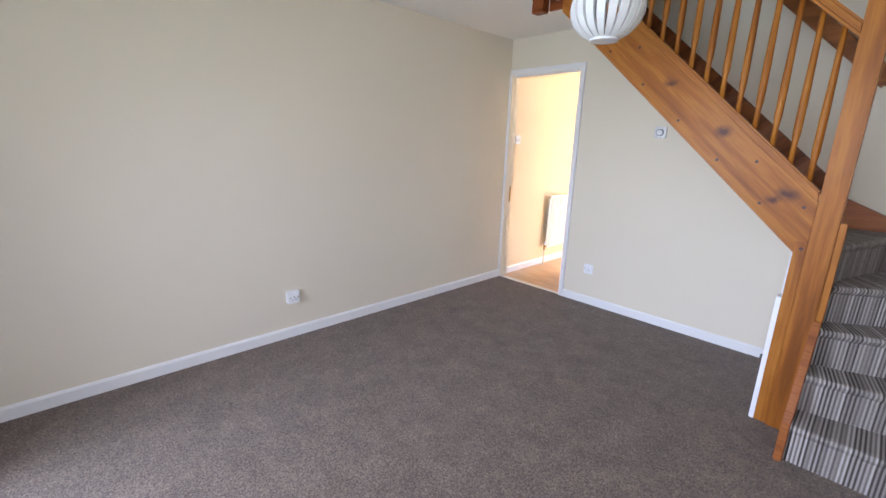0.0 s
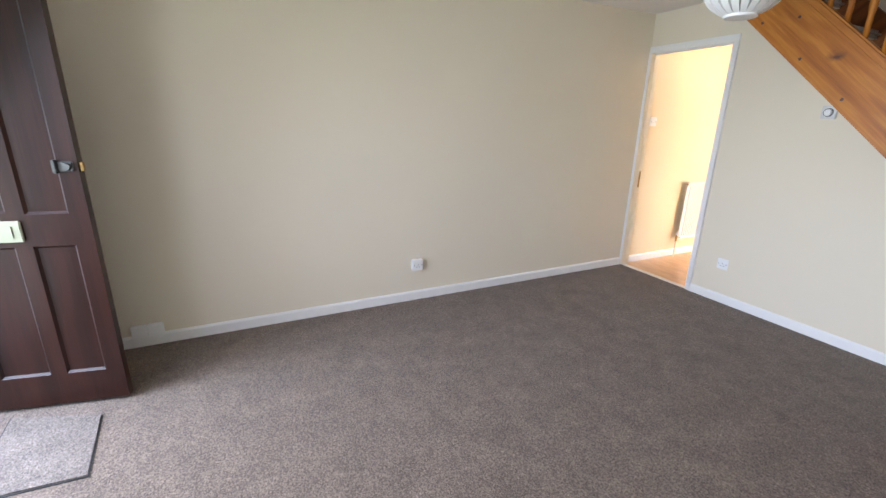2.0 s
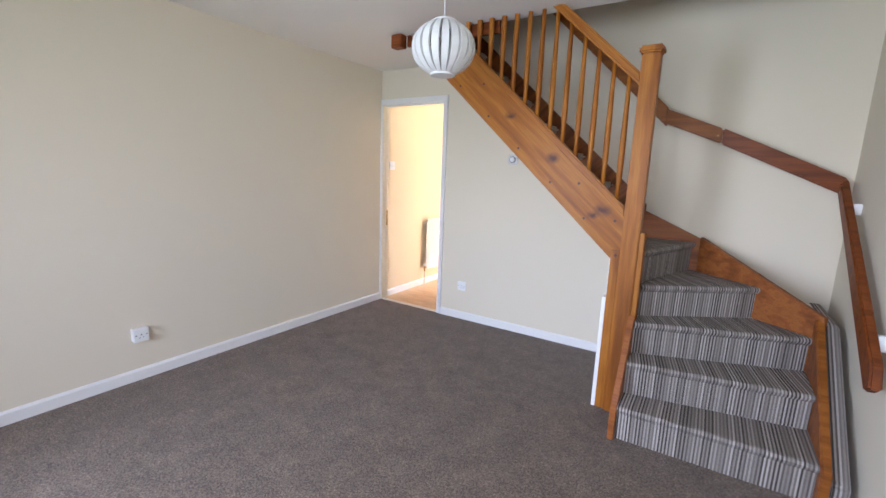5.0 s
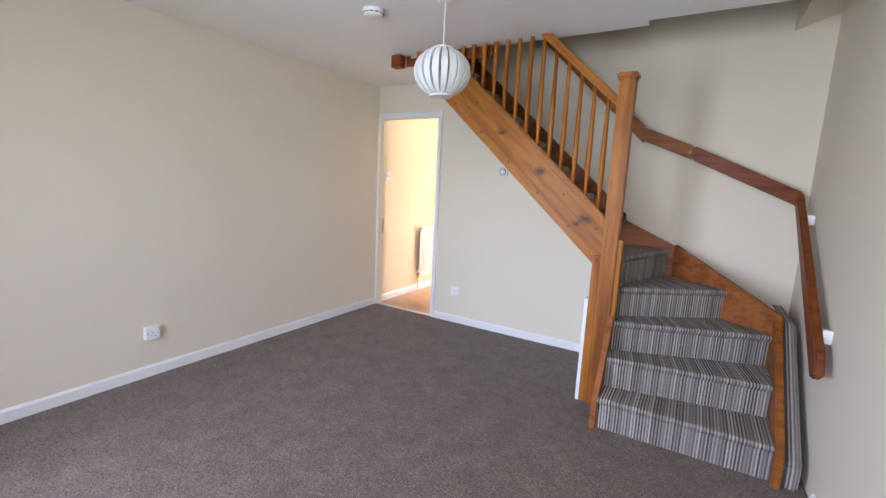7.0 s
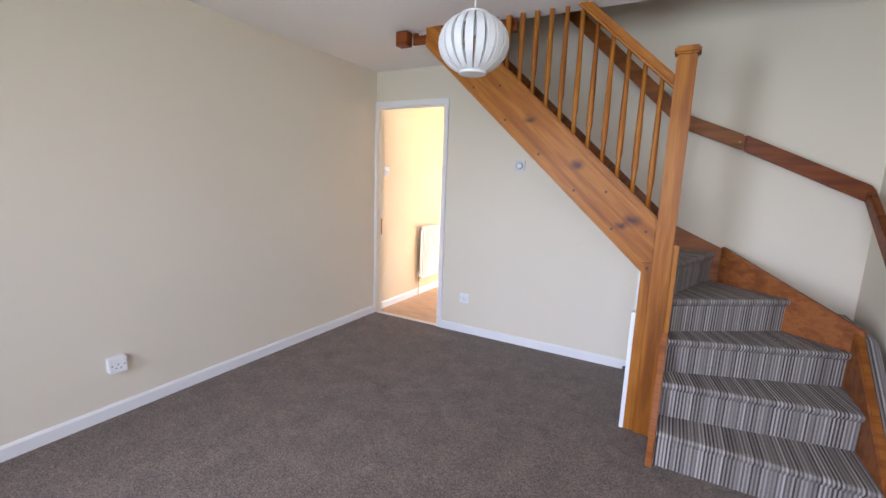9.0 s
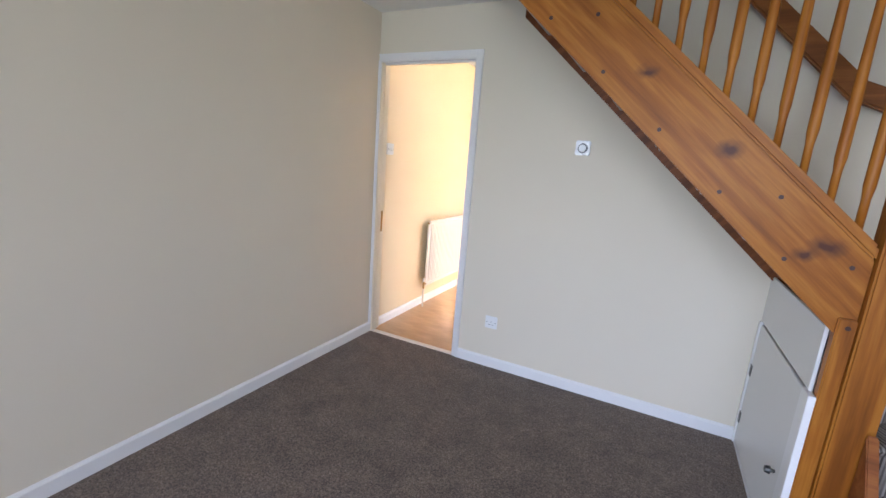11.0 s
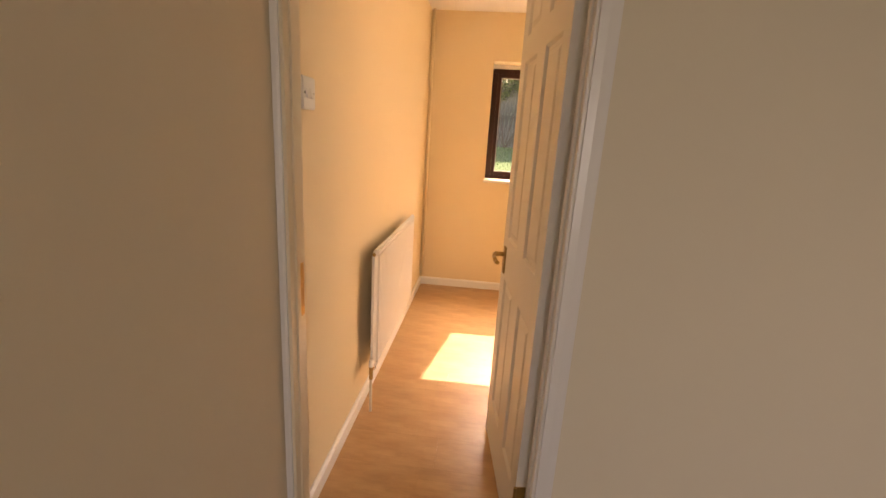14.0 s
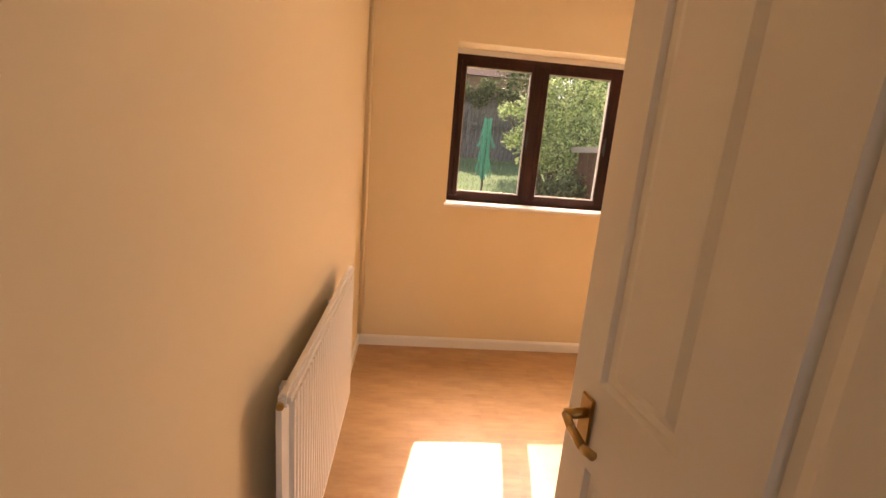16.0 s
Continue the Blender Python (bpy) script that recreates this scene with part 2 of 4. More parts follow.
PINE_RAKE = timber("pine_raking", PINE_DARK, PINE_MID, PINE_LIGHT, turn=(0, SLOPE, 0), along="x",
                   knots=((0.135, 1.745, 0.045), (0.43, 1.487, 0.058), (0.75, 1.195, 0.066), (0.70, 1.16, 0.045), (-0.30, 2.12, 0.045)))
RED_RAIL = timber("mahogany_stain_rail", (0.10, 0.023, 0.005), (0.18, 0.044, 0.008), (0.24, 0.062, 0.012), along="x")
GOLD_RAIL = timber("oak_stain_rail", (0.17, 0.052, 0.009), (0.27, 0.088, 0.014), (0.33, 0.115, 0.02), along="x")
DARK_STRING = timber("red_brown_string", (0.16, 0.05, 0.014), (0.27, 0.085, 0.022), (0.33, 0.115, 0.03), along="x")
MAHOGANY = timber("mahogany_door", (0.017, 0.0045, 0.0028), (0.026, 0.007, 0.0042), (0.035, 0.0095, 0.0055), along="z", rough=0.42, coat=0.2, polish=0.16)
WINDOW_BROWN = timber("brown_window", (0.016, 0.005, 0.004), (0.028, 0.008, 0.006), (0.04, 0.012, 0.009), along="z", rough=0.6, coat=0.0)
LAMINATE = laminate("beech_laminate")
GRASS_SOIL = plain("lawn_soil", (0.17, 0.29, 0.13), 0.95, vary=0.3, grain=25, bump=0.5, depth=0.03, patch=1.5)
GRASS_BLADE = foliage("grass_blades", (0.09, 0.20, 0.07), (0.25, 0.43, 0.19))
LEAF_GOLD = foliage("variegated_leaves", (0.10, 0.20, 0.06), (0.42, 0.55, 0.27))
LEAF_DARK = foliage("ivy_leaves", (0.03, 0.065, 0.025), (0.13, 0.19, 0.08))
BARK = plain("bark", (0.12, 0.085, 0.06), 0.9, vary=0.25, grain=30, bump=0.6, depth=0.01)
FENCE_GREY = timber("weathered_fence", (0.12, 0.12, 0.125), (0.20, 0.20, 0.21), (0.29, 0.29, 0.30), along="z", rough=0.9, coat=0.0)
SHED_BROWN = timber("brown_shed_boards", (0.09, 0.042, 0.028), (0.15, 0.07, 0.045), (0.19, 0.095, 0.06), along="z", rough=0.8, coat=0.0)
SHED_ROOF = plain("shed_roof_felt", (0.52, 0.44, 0.42), 0.9, vary=0.1, bump=0.3)
LINE_GREEN = plain("green_plastic_line", (0.03, 0.48, 0.36), 0.4, vary=0.1, bump=0)
PAVING = plain("front_path", (0.32, 0.31, 0.29), 0.9, vary=0.15, grain=20, bump=0.4, depth=0.005)
ROOF_TILE = plain("brown_roof_tiles", (0.20, 0.12, 0.10), 0.9, vary=0.2, grain=8, bump=0.5, depth=0.02)
BRICKWORK = plain("outer_brick", (0.30, 0.17, 0.12), 0.9, vary=0.2, grain=30, bump=0.4, depth=0.004)

glass_m, gnodes, glinks, gb = shader("window_glass")
gb.inputs["Transmission Weight"].default_value, gb.inputs["Roughness"].default_value, gb.inputs["IOR"].default_value = 1.0, 0.0, 1.1
gb.inputs["Base Color"].default_value = (0.97, 0.99, 0.98, 1)
# faint film on the glass stands in for bright haze over the garden
haze_film = gnodes.new("ShaderNodeBsdfTranslucent")
haze_film.inputs["Color"].default_value = (0.9, 0.92, 0.92, 1)
film_mix = gnodes.new("ShaderNodeMixShader")
film_mix.inputs[0].default_value = 0.003
glinks.new(gb.outputs[0], film_mix.inputs[1])
glinks.new(haze_film.outputs[0], film_mix.inputs[2])
glinks.new(film_mix.outputs[0], gnodes["Material Output"].inputs["Surface"])
GLASS = glass_m
PLUG = plain("dark_plug", (0.05, 0.015, 0.008), 0.5, bump=0)
DARK_RAKE = timber("red_brown_raking", (0.12, 0.035, 0.008), (0.20, 0.062, 0.014), (0.26, 0.085, 0.02), turn=(0, -SLOPE, 0), along="x")
STRIP_METAL = plain("pale_worn_aluminium", (0.74, 0.72, 0.69), 0.4, 0.4, vary=0.08, bump=0.05)
GASKET = plain("pale_glazing_bead", (0.55, 0.55, 0.53), 0.5, bump=0)


# ---------------------------------------------------------------- building helpers
def bx(bm, x0, x1, y0, y1, z0, z1, bevel=0.0, seg=2):
    vs = [bm.verts.new((x, y, z)) for x in (x0, x1) for y in (y0, y1) for z in (z0, z1)]
    fs = [bm.faces.new([vs[i] for i in q]) for q in ((0, 1, 3, 2), (4, 6, 7, 5), (0, 4, 5, 1), (2, 3, 7, 6), (0, 2, 6, 4), (1, 5, 7, 3))]
    if bevel:
        es = list({e for f in fs for e in f.edges})
        bmesh.ops.bevel(bm, geom=es, offset=bevel, segments=seg, affect="EDGES", clamp_overlap=True)


def prism(bm, pts, axis, a, b, bevel=0.0):
    """A flat outline swept along an axis; pts are the two other coordinates in order x, y, z."""
    def at(p, c):
        q = list(p)
        q.insert("xyz".index(axis), c)
        return q
    lo = [bm.verts.new(at(p, a)) for p in pts]
    hi = [bm.verts.new(at(p, b)) for p in pts]
    n = len(pts)
    fs = [bm.faces.new(lo), bm.faces.new(hi[::-1])] + [bm.faces.new((lo[i], hi[i], hi[(i + 1) % n], lo[(i + 1) % n])) for i in range(n)]
    bmesh.ops.recalc_face_normals(bm, faces=fs)
    if bevel:
        bmesh.ops.bevel(bm, geom=list({e for f in fs for e in f.edges}), offset=bevel, segments=2, affect="EDGES", clamp_overlap=True)


def rod(bm, p0, p1, r0, r1=None, seg=12, cap=True):
    p0, p1 = Vector(p0), Vector(p1)
    r1 = r0 if r1 is None else r1
    q = (p1 - p0).to_track_quat("Z", "Y")
    rings = []
    for p, r in ((p0, r0), (p1, r1)):
        rings.append([bm.verts.new(p + q @ Vector((r * math.cos(2 * math.pi * i / seg), r * math.sin(2 * math.pi * i / seg), 0))) for i in range(seg)])
    for i in range(seg):
        j = (i + 1) % seg
        bm.faces.new((rings[0][i], rings[0][j], rings[1][j], rings[1][i]))
    if cap:
        bm.faces.new(rings[0][::-1])
        bm.faces.new(rings[1])


def tube(bm, pts, r, seg=8):
    for a, b in zip(pts, pts[1:]):
        rod(bm, a, b, r, seg=seg)


def lathe(bm, centre, profile, seg=24):
    """profile: (radius, height) pairs from below upward round a vertical line."""
    cx, cy, cz = centre
    rings = [[bm.verts.new((cx + r * math.cos(2 * math.pi * i / seg), cy + r * math.sin(2 * math.pi * i / seg), cz + h)) for i in range(seg)] for r, h in profile]
    for a, b in zip(rings, rings[1:]):
        for i in range(seg):
            j = (i + 1) % seg
            bm.faces.new((a[i], a[j], b[j], b[i]))
    bm.faces.new(rings[0][::-1])
    bm.faces.new(rings[-1])


def mesh_of(name, bm, material, smooth=False):
    me = bpy.data.meshes.new(name)
    bmesh.ops.recalc_face_normals(bm, faces=bm.faces)
    if smooth:
        for f in bm.faces:
            f.smooth = True
    bm.to_mesh(me)
    bm.free()
    me.materials.append(material)
    return me


def single(name, bm, material, label="", category="", kind="", group="", smooth=False):
    return tagged(new(name, mesh_of(name, bm, material, smooth)), label, category, group, kind)


def thing(name, base, label, category, group="", kind=""):
    ob = new(name)
    ob.location = base
    ob.empty_display_size = 0.1
    return tagged(ob, label, category, group, kind)


def part(name, bm, material, parent, label="", smooth=False):
    ob = new(name, mesh_of(name, bm, material, smooth))
    base = parent.location if parent.parent is None else parent.parent.location
    ob.parent = parent
    ob.matrix_parent_inverse = Matrix.Translation(base).inverted() if parent.type == "EMPTY" else Matrix.Identity(4)
    if label:
        ob["label"] = label
    return ob


def box_part(name, dims, material, parent, bevel=0.0, label=""):
    bm = bmesh.new()
    bx(bm, *dims, bevel=bevel)
    return part(name, bm, material, parent, label)


def structure(name, boxes, material, label, category):
    bm = bmesh.new()
    for b in boxes:
        bx(bm, *b)
    return single(name, bm, material, label, category, "structure")


# ---------------------------------------------------------------- shell
XL, XR, YF, YB, YK, CEIL = -1.665, 1.962, -1.0, 3.955, 6.70, 2.34
TOP = 4.7
structure("floor", [(XL - 0.13, XR + 0.1, YF - 0.1, 3.975, -0.2, 0.0)], CARPET, "brown-grey cut-pile fitted carpet over the living room", "carpet")
structure("wall_left", [(XL - 0.13, XL, YF, YB, 0, TOP)], MAGNOLIA, "cream painted plaster side wall", "wall")
structure("wall_right", [(XR, XR + 0.12, YF, YB, 0, TOP)], MAGNOLIA, "cream painted plaster wall beside the stairs", "wall")
DX0, DX1, DH = -1.640, -0.925, 2.018       # kitchen doorway
structure("wall_back", [(XL - 0.13, DX0 - 0.03, YB, 4.05, 0, TOP), (DX0 - 0.03, DX1 + 0.03, YB, 4.05, DH + 0.03, TOP), (DX1 + 0.03, XR + 0.12, YB, 4.05, 0, TOP)],
          MAGNOLIA, "cream painted plaster wall with the kitchen doorway", "wall")
FX0, FX1, FH = -1.25, -0.375, 2.03     # front doorway
WX0, WX1, WZ0, WZ1 = 0.15, 1.75, 0.95, 2.05
structure("wall_front", [(XL - 0.13, FX0, YF - 0.25, YF, 0, TOP), (FX0, FX1, YF - 0.25, YF, FH, TOP), (FX1, WX0, YF - 0.25, YF, 0, TOP),
                         (WX0, WX1, YF - 0.25, YF, 0, WZ0), (WX0, WX1, YF - 0.25, YF, WZ1, TOP), (WX1, XR + 0.12, YF - 0.25, YF, 0, TOP)],
          MAGNOLIA, "cream painted front wall with the street door", "wall")
WELL = 3.19
structure("ceiling", [(XL, 0.985, YF, WELL, CEIL, 2.54), (0.985, XR, YF, 3.105, CEIL, 2.54), (XL, -0.79, WELL, YB, CEIL, 2.54)],
          CEILING_WHITE, "white painted ceiling open over the stairs", "ceiling")
# assumed enclosure out of view, closing the stairwell so only light from below enters
structure("wall_landing", [(XL, XR, 3.0, 3.1, 2.54, TOP)], MAGNOLIA, "assumed cream wall closing the stairwell above", "wall")
structure("ceiling_landing", [(XL, XR, 3.1, YB, TOP - 0.1, TOP)], CEILING_WHITE, "assumed white ceiling over the stairwell", "ceiling")
bm = bmesh.new()
prism(bm, [(1.745, 2.445), (XR, 2.53), (XR, 3.0), (1.745, 3.0)], "y", 3.45, YB)
single("boxing", bm, MAGNOLIA, "cream painted boxing high in the stairwell corner", "boxing", "structure")

# kitchen shell
KX = -1.675
structure("floor_kitchen", [(KX - 0.12, XR + 0.1, 3.975, YK + 0.25, -0.2, -0.008)], LAMINATE, "beech-effect laminate underlay", "floor")
KWX0, KWX1, KWZ0, KWZ1 = -1.142, 0.50, 0.998, 1.974
structure("wall_kitchen_left", [(KX - 0.12, KX, 4.05, YK, -0.01, CEIL)], KITCHEN_PAINT, "warm cream painted kitchen wall", "wall")
structure("wall_kitchen_right", [(XR, XR + 0.12, 4.05, YK, -0.01, CEIL)], KITCHEN_PAINT, "warm cream painted kitchen end wall", "wall")
structure("wall_kitchen_far", [(KX - 0.12, KWX0, YK, YK + 0.25, -0.01, CEIL), (KWX1, 0.78, YK, YK + 0.25, -0.01, CEIL), (0.78, 1.62, YK, YK + 0.25, 2.04, CEIL), (1.62, XR + 0.12, YK, YK + 0.25, -0.01, CEIL),
                               (KWX0, KWX1, YK, YK + 0.25, -0.01, KWZ0), (KWX0, KWX1, YK, YK + 0.25, KWZ1, CEIL)],
          KITCHEN_PAINT, "warm cream painted wall with the garden window", "wall")
structure("ceiling_kitchen", [(KX - 0.12, XR + 0.12, 4.05, YK + 0.25, CEIL, CEIL + 0.12)], CEILING_WHITE, "white painted kitchen ceiling", "ceiling")


def skirting(name, axis, a, b, face, out, h=0.074):
    """A chamfered board along a wall; out: the side it stands proud of."""
    bm = bmesh.new()
    t = 0.016 * out
    prof = [(face, 0), (face + t, 0), (face + t, h - 0.012), (face + 0.4 * t, h), (face, h)]
    prism(bm, prof, axis, a, b)
    return single(name, bm, GLOSS_WHITE, "white gloss painted skirting board", "skirting", "structure")


skirting("baseboard_left", "y", YF, YB, XL, 1)
skirting("baseboard_back", "x", -0.872, 0.80, YB, -1, 0.07)
skirting("baseboard_right", "y", YF, 2.70, XR, -1)
skirting("baseboard_kitchen", "y", 4.055, YK, KX, 1, 0.07)
skirting("baseboard_kitchen_far", "x", KX + 0.017, 0.78, YK, -1, 0.07)


# ---------------------------------------------------------------- kitchen doorway
def door_frame():
    f = thing("door_frame", (-1.28, 4.0, 0), "white gloss painted door lining and architrave", "door frame", kind="structure")
    w = 0.032
    box_part("jamb", (DX0 - 0.03, DX0, YB - 0.002, 4.052, 0, DH), WARM_LIT_GLOSS, f, 0.002, "white jamb tinted cream for warm kitchen light")
    box_part("jamb", (DX1, DX1 + 0.03, YB - 0.002, 4.052, 0, DH), GLOSS_WHITE, f, 0.002)
    box_part("head", (DX0 - 0.03, DX1 + 0.03, YB - 0.002, 4.052, DH, DH + 0.03), GLOSS_WHITE, f, 0.002)
    box_part("stop", (DX0, DX0 + 0.005, 3.985, 4.01, 0, DH), WARM_LIT_GLOSS, f, 0.002)
    box_part("stop", (DX1 - 0.006, DX1, 3.985, 4.01, 0, DH), GLOSS_WHITE, f, 0.002)
    box_part("stop", (DX0, DX1, 3.985, 4.01, DH - 0.012, DH), GLOSS_WHITE, f, 0.002)
    for face, s in ((YB, -1), (4.052, 1)):
        for x0, x1, sx in ((XL + 0.002 if s < 0 else KX + 0.002, DX0 - 0.008, 1), (DX1 + 0.008, DX1 + 0.052, -1)):
            if s > 0 and sx > 0:
                continue
            bm = bmesh.new()
            inner, outer = (x1, x0) if sx > 0 else (x0, x1)
            prism(bm, [(inner, face), (inner, face + s * 0.010), (inner * 0.55 + outer * 0.45, face + s * 0.012), (outer, face + s * 0.018), (outer, face)], "z", 0, DH + 0.008)
            part("architrave", bm, GLOSS_WHITE, f)
        bm = bmesh.new()
        prism(bm, [(face, DH + 0.008), (face + s * 0.010, DH + 0.008), (face + s * 0.012, DH + 0.03), (face + s * 0.018, DH + 0.05), (face, DH + 0.05)], "x", XL + 0.004, DX1 + 0.052)
        part("architrave", bm, GLOSS_WHITE, f)
    box_part("striker_plate", (DX0 + 0.0005, DX0 + 0.003, 4.012, 4.035, 0.80, 0.96), BRASS, f, label="dull brass striker plate")
    return f


door_frame()
bm = bmesh.new()
prism(bm, [(3.952, 0.0), (3.958, 0.008), (3.985, 0.010), (3.995, 0.0)], "x", DX0, DX1)
single("threshold_strip", bm, STRIP_METAL, "slim metal carpet strip across the doorway", "threshold", "structure")


def panel_door(name, label, w, h, t, panels, material, relief, proud, slant=0.008):
    """A leaf in its own frame: hinge edge on x = 0, face towards -y; panels: x0, x1, z0, z1."""
    d = thing(name, (0, 0, 0), label, "door", kind="structure")
    xs = sorted({0, w, *[p for q in panels for p in q[:2]]})
    zs = sorted({0.006, h, *[p for q in panels for p in q[2:]]})
    bm = bmesh.new()
    for x0, x1 in zip(xs, xs[1:]):
        for z0, z1 in zip(zs, zs[1:]):
            mx, mz = (x0 + x1) / 2, (z0 + z1) / 2
            if not any(a < mx < b and c < mz < e for a, b, c, e in panels):
                bx(bm, x0, x1, 0, t, z0, z1)
    bmesh.ops.remove_doubles(bm, verts=bm.verts, dist=0.0002)
    part("leaf", bm, material, d)
    for a, b, c, e in panels:
        bm = bmesh.new()
        m = 0.022
        for f0, s in ((0.0, 1), (t, -1)):
            loops = []
            for inset, dep in ((0, 0), (slant, relief), (m, relief), (m + 0.016, relief - proud)):
                loops.append([bm.verts.new((x, f0 + s * dep, z)) for x, z in ((a + inset, c + inset), (b - inset, c + inset), (b - inset, e - inset), (a + inset, e - inset))])
            for la, lb in zip(loops, loops[1:]):
                for i in range(4):
                    j = (i + 1) % 4
                    bm.faces.new((la[i], la[j], lb[j], lb[i]))
            bm.faces.new(loops[-1])
        part("panel", bm, material, d)
    return d


def kitchen_door():
    w = 0.640
    cols = ((0.072, 0.252), (0.366, 0.556))
    rows = ((0.20, 0.780), (0.950, 1.618), (1.705, 1.87))
    d = panel_door("door_kitchen", "white moulded six-panel internal door standing open", w, 1.985, 0.036,
                   [(a, b, c, e) for a, b in cols for c, e in rows], SATIN_WHITE, 0.009, 0.006)
    for z in (0.22, 1.72):
        bm = bmesh.new()
        rod(bm, (-0.004, 0.038, z - 0.04), (-0.004, 0.038, z + 0.04), 0.005)
        bx(bm, -0.003, 0.0, 0.004, 0.036, z - 0.04, z + 0.04)
        part("hinge", bm, BRASS, d, "dull brass butt hinge")
    for f0, s in ((0.0, -1), (0.036, 1)):
        bm = bmesh.new()
        y0, y1 = sorted((f0, f0 + s * 0.007))
        bx(bm, w - 0.085, w - 0.045, y0, y1, 0.80, 0.915, bevel=0.003)
        part("handle_plate", bm, BRASS, d, "brass lever handle plate")
        bm = bmesh.new()
        tube(bm, [(w - 0.065, f0, 0.880), (w - 0.065, f0 + s * 0.045, 0.880)], 0.010, 12)
        tube(bm, [(w - 0.065, f0 + s * 0.045, 0.880), (w - 0.10, f0 + s * 0.052, 0.877), (w - 0.14, f0 + s * 0.05, 0.867), (w - 0.165, f0 + s * 0.046, 0.870)], 0.008, 10)
        part("lever", bm, BRASS, d, "curved brass lever", True)
    d.matrix_basis = pose(-0.9215, 4.0635, 0, 0, 0, 96.9)
    return d


kitchen_door()


# ---------------------------------------------------------------- front door and mat
def front_door():
    w = 0.85
    left, mid, right = (0.10, 0.265), (0.345, 0.545), (0.61, 0.775)
    panels = [(a, b, 0.17, 0.82) for a, b in (left, mid, right)] + [(*left, 0.965, 1.93), (*right, 0.965, 1.93), (*mid, 0.975, 1.265), (*mid, 1.335, 1.655), (*mid, 1.72, 1.93)]
    d = panel_door("door_front", "dark mahogany-stained panelled street door standing open", w, 2.0, 0.044, panels, MAHOGANY, 0.011, 0.0005, 0.011)
    bm = bmesh.new()
    bx(bm, 0.360, 0.530, 0.004, 0.040, 1.35, 1.64, bevel=0.003)
    part("glazed_light", bm, FROSTED, d, "small pale obscured-glass pane")
    bm = bmesh.new()
    bx(bm, 0.29, 0.59, -0.012, 0.001, 0.845, 0.94, bevel=0.004)
    plate = part("letter_plate", bm, GOLD_PLATE, d, "pale gold metal letter plate")
    bm = bmesh.new()
    bx(bm, 0.32, 0.56, -0.017, -0.012, 0.865, 0.92, bevel=0.003)
    part("flap", bm, GOLD_PLATE, plate)
    bm = bmesh.new()
    bx(bm, 0.778, 0.836, -0.010, 0.001, 1.150, 1.196, bevel=0.010, seg=3)
    rod(bm, (0.814, -0.010, 1.173), (0.814, -0.020, 1.173), 0.017, 0.014, seg=24)
    lock = part("lock", bm, CHROME, d, "dull chrome night latch")
    bm = bmesh.new()
    bx(bm, 0.764, 0.778, -0.026, 0.001, 1.145, 1.202, bevel=0.003)
    part("pull", bm, CHROME, lock)
    box_part("latch_bolt", (w, w + 0.014, 0.012, 0.030, 1.150, 1.190), BRASS, d, 0.002, "brass latch bolt")
    for z in (0.25, 1.0, 1.75):
        bm = bmesh.new()
        rod(bm, (-0.004, 0.048, z - 0.05), (-0.004, 0.048, z + 0.05), 0.006)
        part("hinge", bm, BRASS, d)
    d.matrix_basis = pose(-1.235, -1.02, 0.012, 0, 0, 78.6)
    return d


FROSTED = plain("obscured_glass", (0.42, 0.44, 0.47), 0.18, vary=0.1, grain=60, bump=0.3, depth=0.003)
front_door()
f = thing("front_door_frame", (-0.79, -1.1, 0), "dark brown timber street door frame", "door frame", kind="structure")
box_part("jamb", (FX0 - 0.001, FX0 + 0.012, YF - 0.12, YF - 0.03, 0, FH), MAHOGANY, f)
box_part("jamb", (FX1 - 0.012, FX1 + 0.001, YF - 0.12, YF - 0.03, 0, FH), MAHOGANY, f)
box_part("head", (FX0 + 0.012, FX1 - 0.012, YF - 0.12, YF - 0.03, FH - 0.012, FH), MAHOGANY, f)
box_part("sill", (FX0, FX1, YF - 0.25, YF - 0.002, -0.02, 0.012), MAHOGANY, f)

mat_ob = thing("door_mat", (-0.84, -0.5, 0), "grey pile mat let into the carpet inside the street door", "mat")
bm = bmesh.new()
prism(bm, [(-1.10, -0.66), (-0.560, -0.62), (-0.540, -0.248), (-0.966, -0.288)], "z", 0.0005, 0.009)
part("mat_surface", bm, MAT_PILE, mat_ob)
bm = bmesh.new()
prism(bm, [(-1.108, -0.668), (-0.552, -0.628), (-0.532, -0.240), (-0.962, -0.280)], "z", 0.0003, 0.004)
part("edge_gap", bm, DARK_SLOT, mat_ob, "dark frayed joint round the mat")

# front window, behind the walk
win_f = thing("window_front", (0.95, -1.15, WZ0), "brown framed living room window", "window", kind="structure")
for i in range(3):
    x = WX0 + i * (WX1 - WX0 - 0.06) / 2
    box_part("window_frame", (x, x + 0.06, YF - 0.17, YF - 0.11, WZ0, WZ1), WINDOW_BROWN, win_f, 0.004)
for z in (WZ0, WZ1 - 0.06):
    for i in range(2):
        x = WX0 + 0.06 + i * (WX1 - WX0 - 0.06) / 2
        box_part("window_frame", (x, x + (WX1 - WX0 - 0.06) / 2 - 0.06, YF - 0.17, YF - 0.11, z, z + 0.06), WINDOW_BROWN, win_f, 0.004)


# ---------------------------------------------------------------- stairs
def zlow(x):
    return 1.449 - 0.92 * (x - 0.245)


SY = 3.092       # outer face of the open string
stairs = thing("staircase", (0.95, 3.1, 0), "pine winder staircase with striped carpet and open upper treads", "staircase")

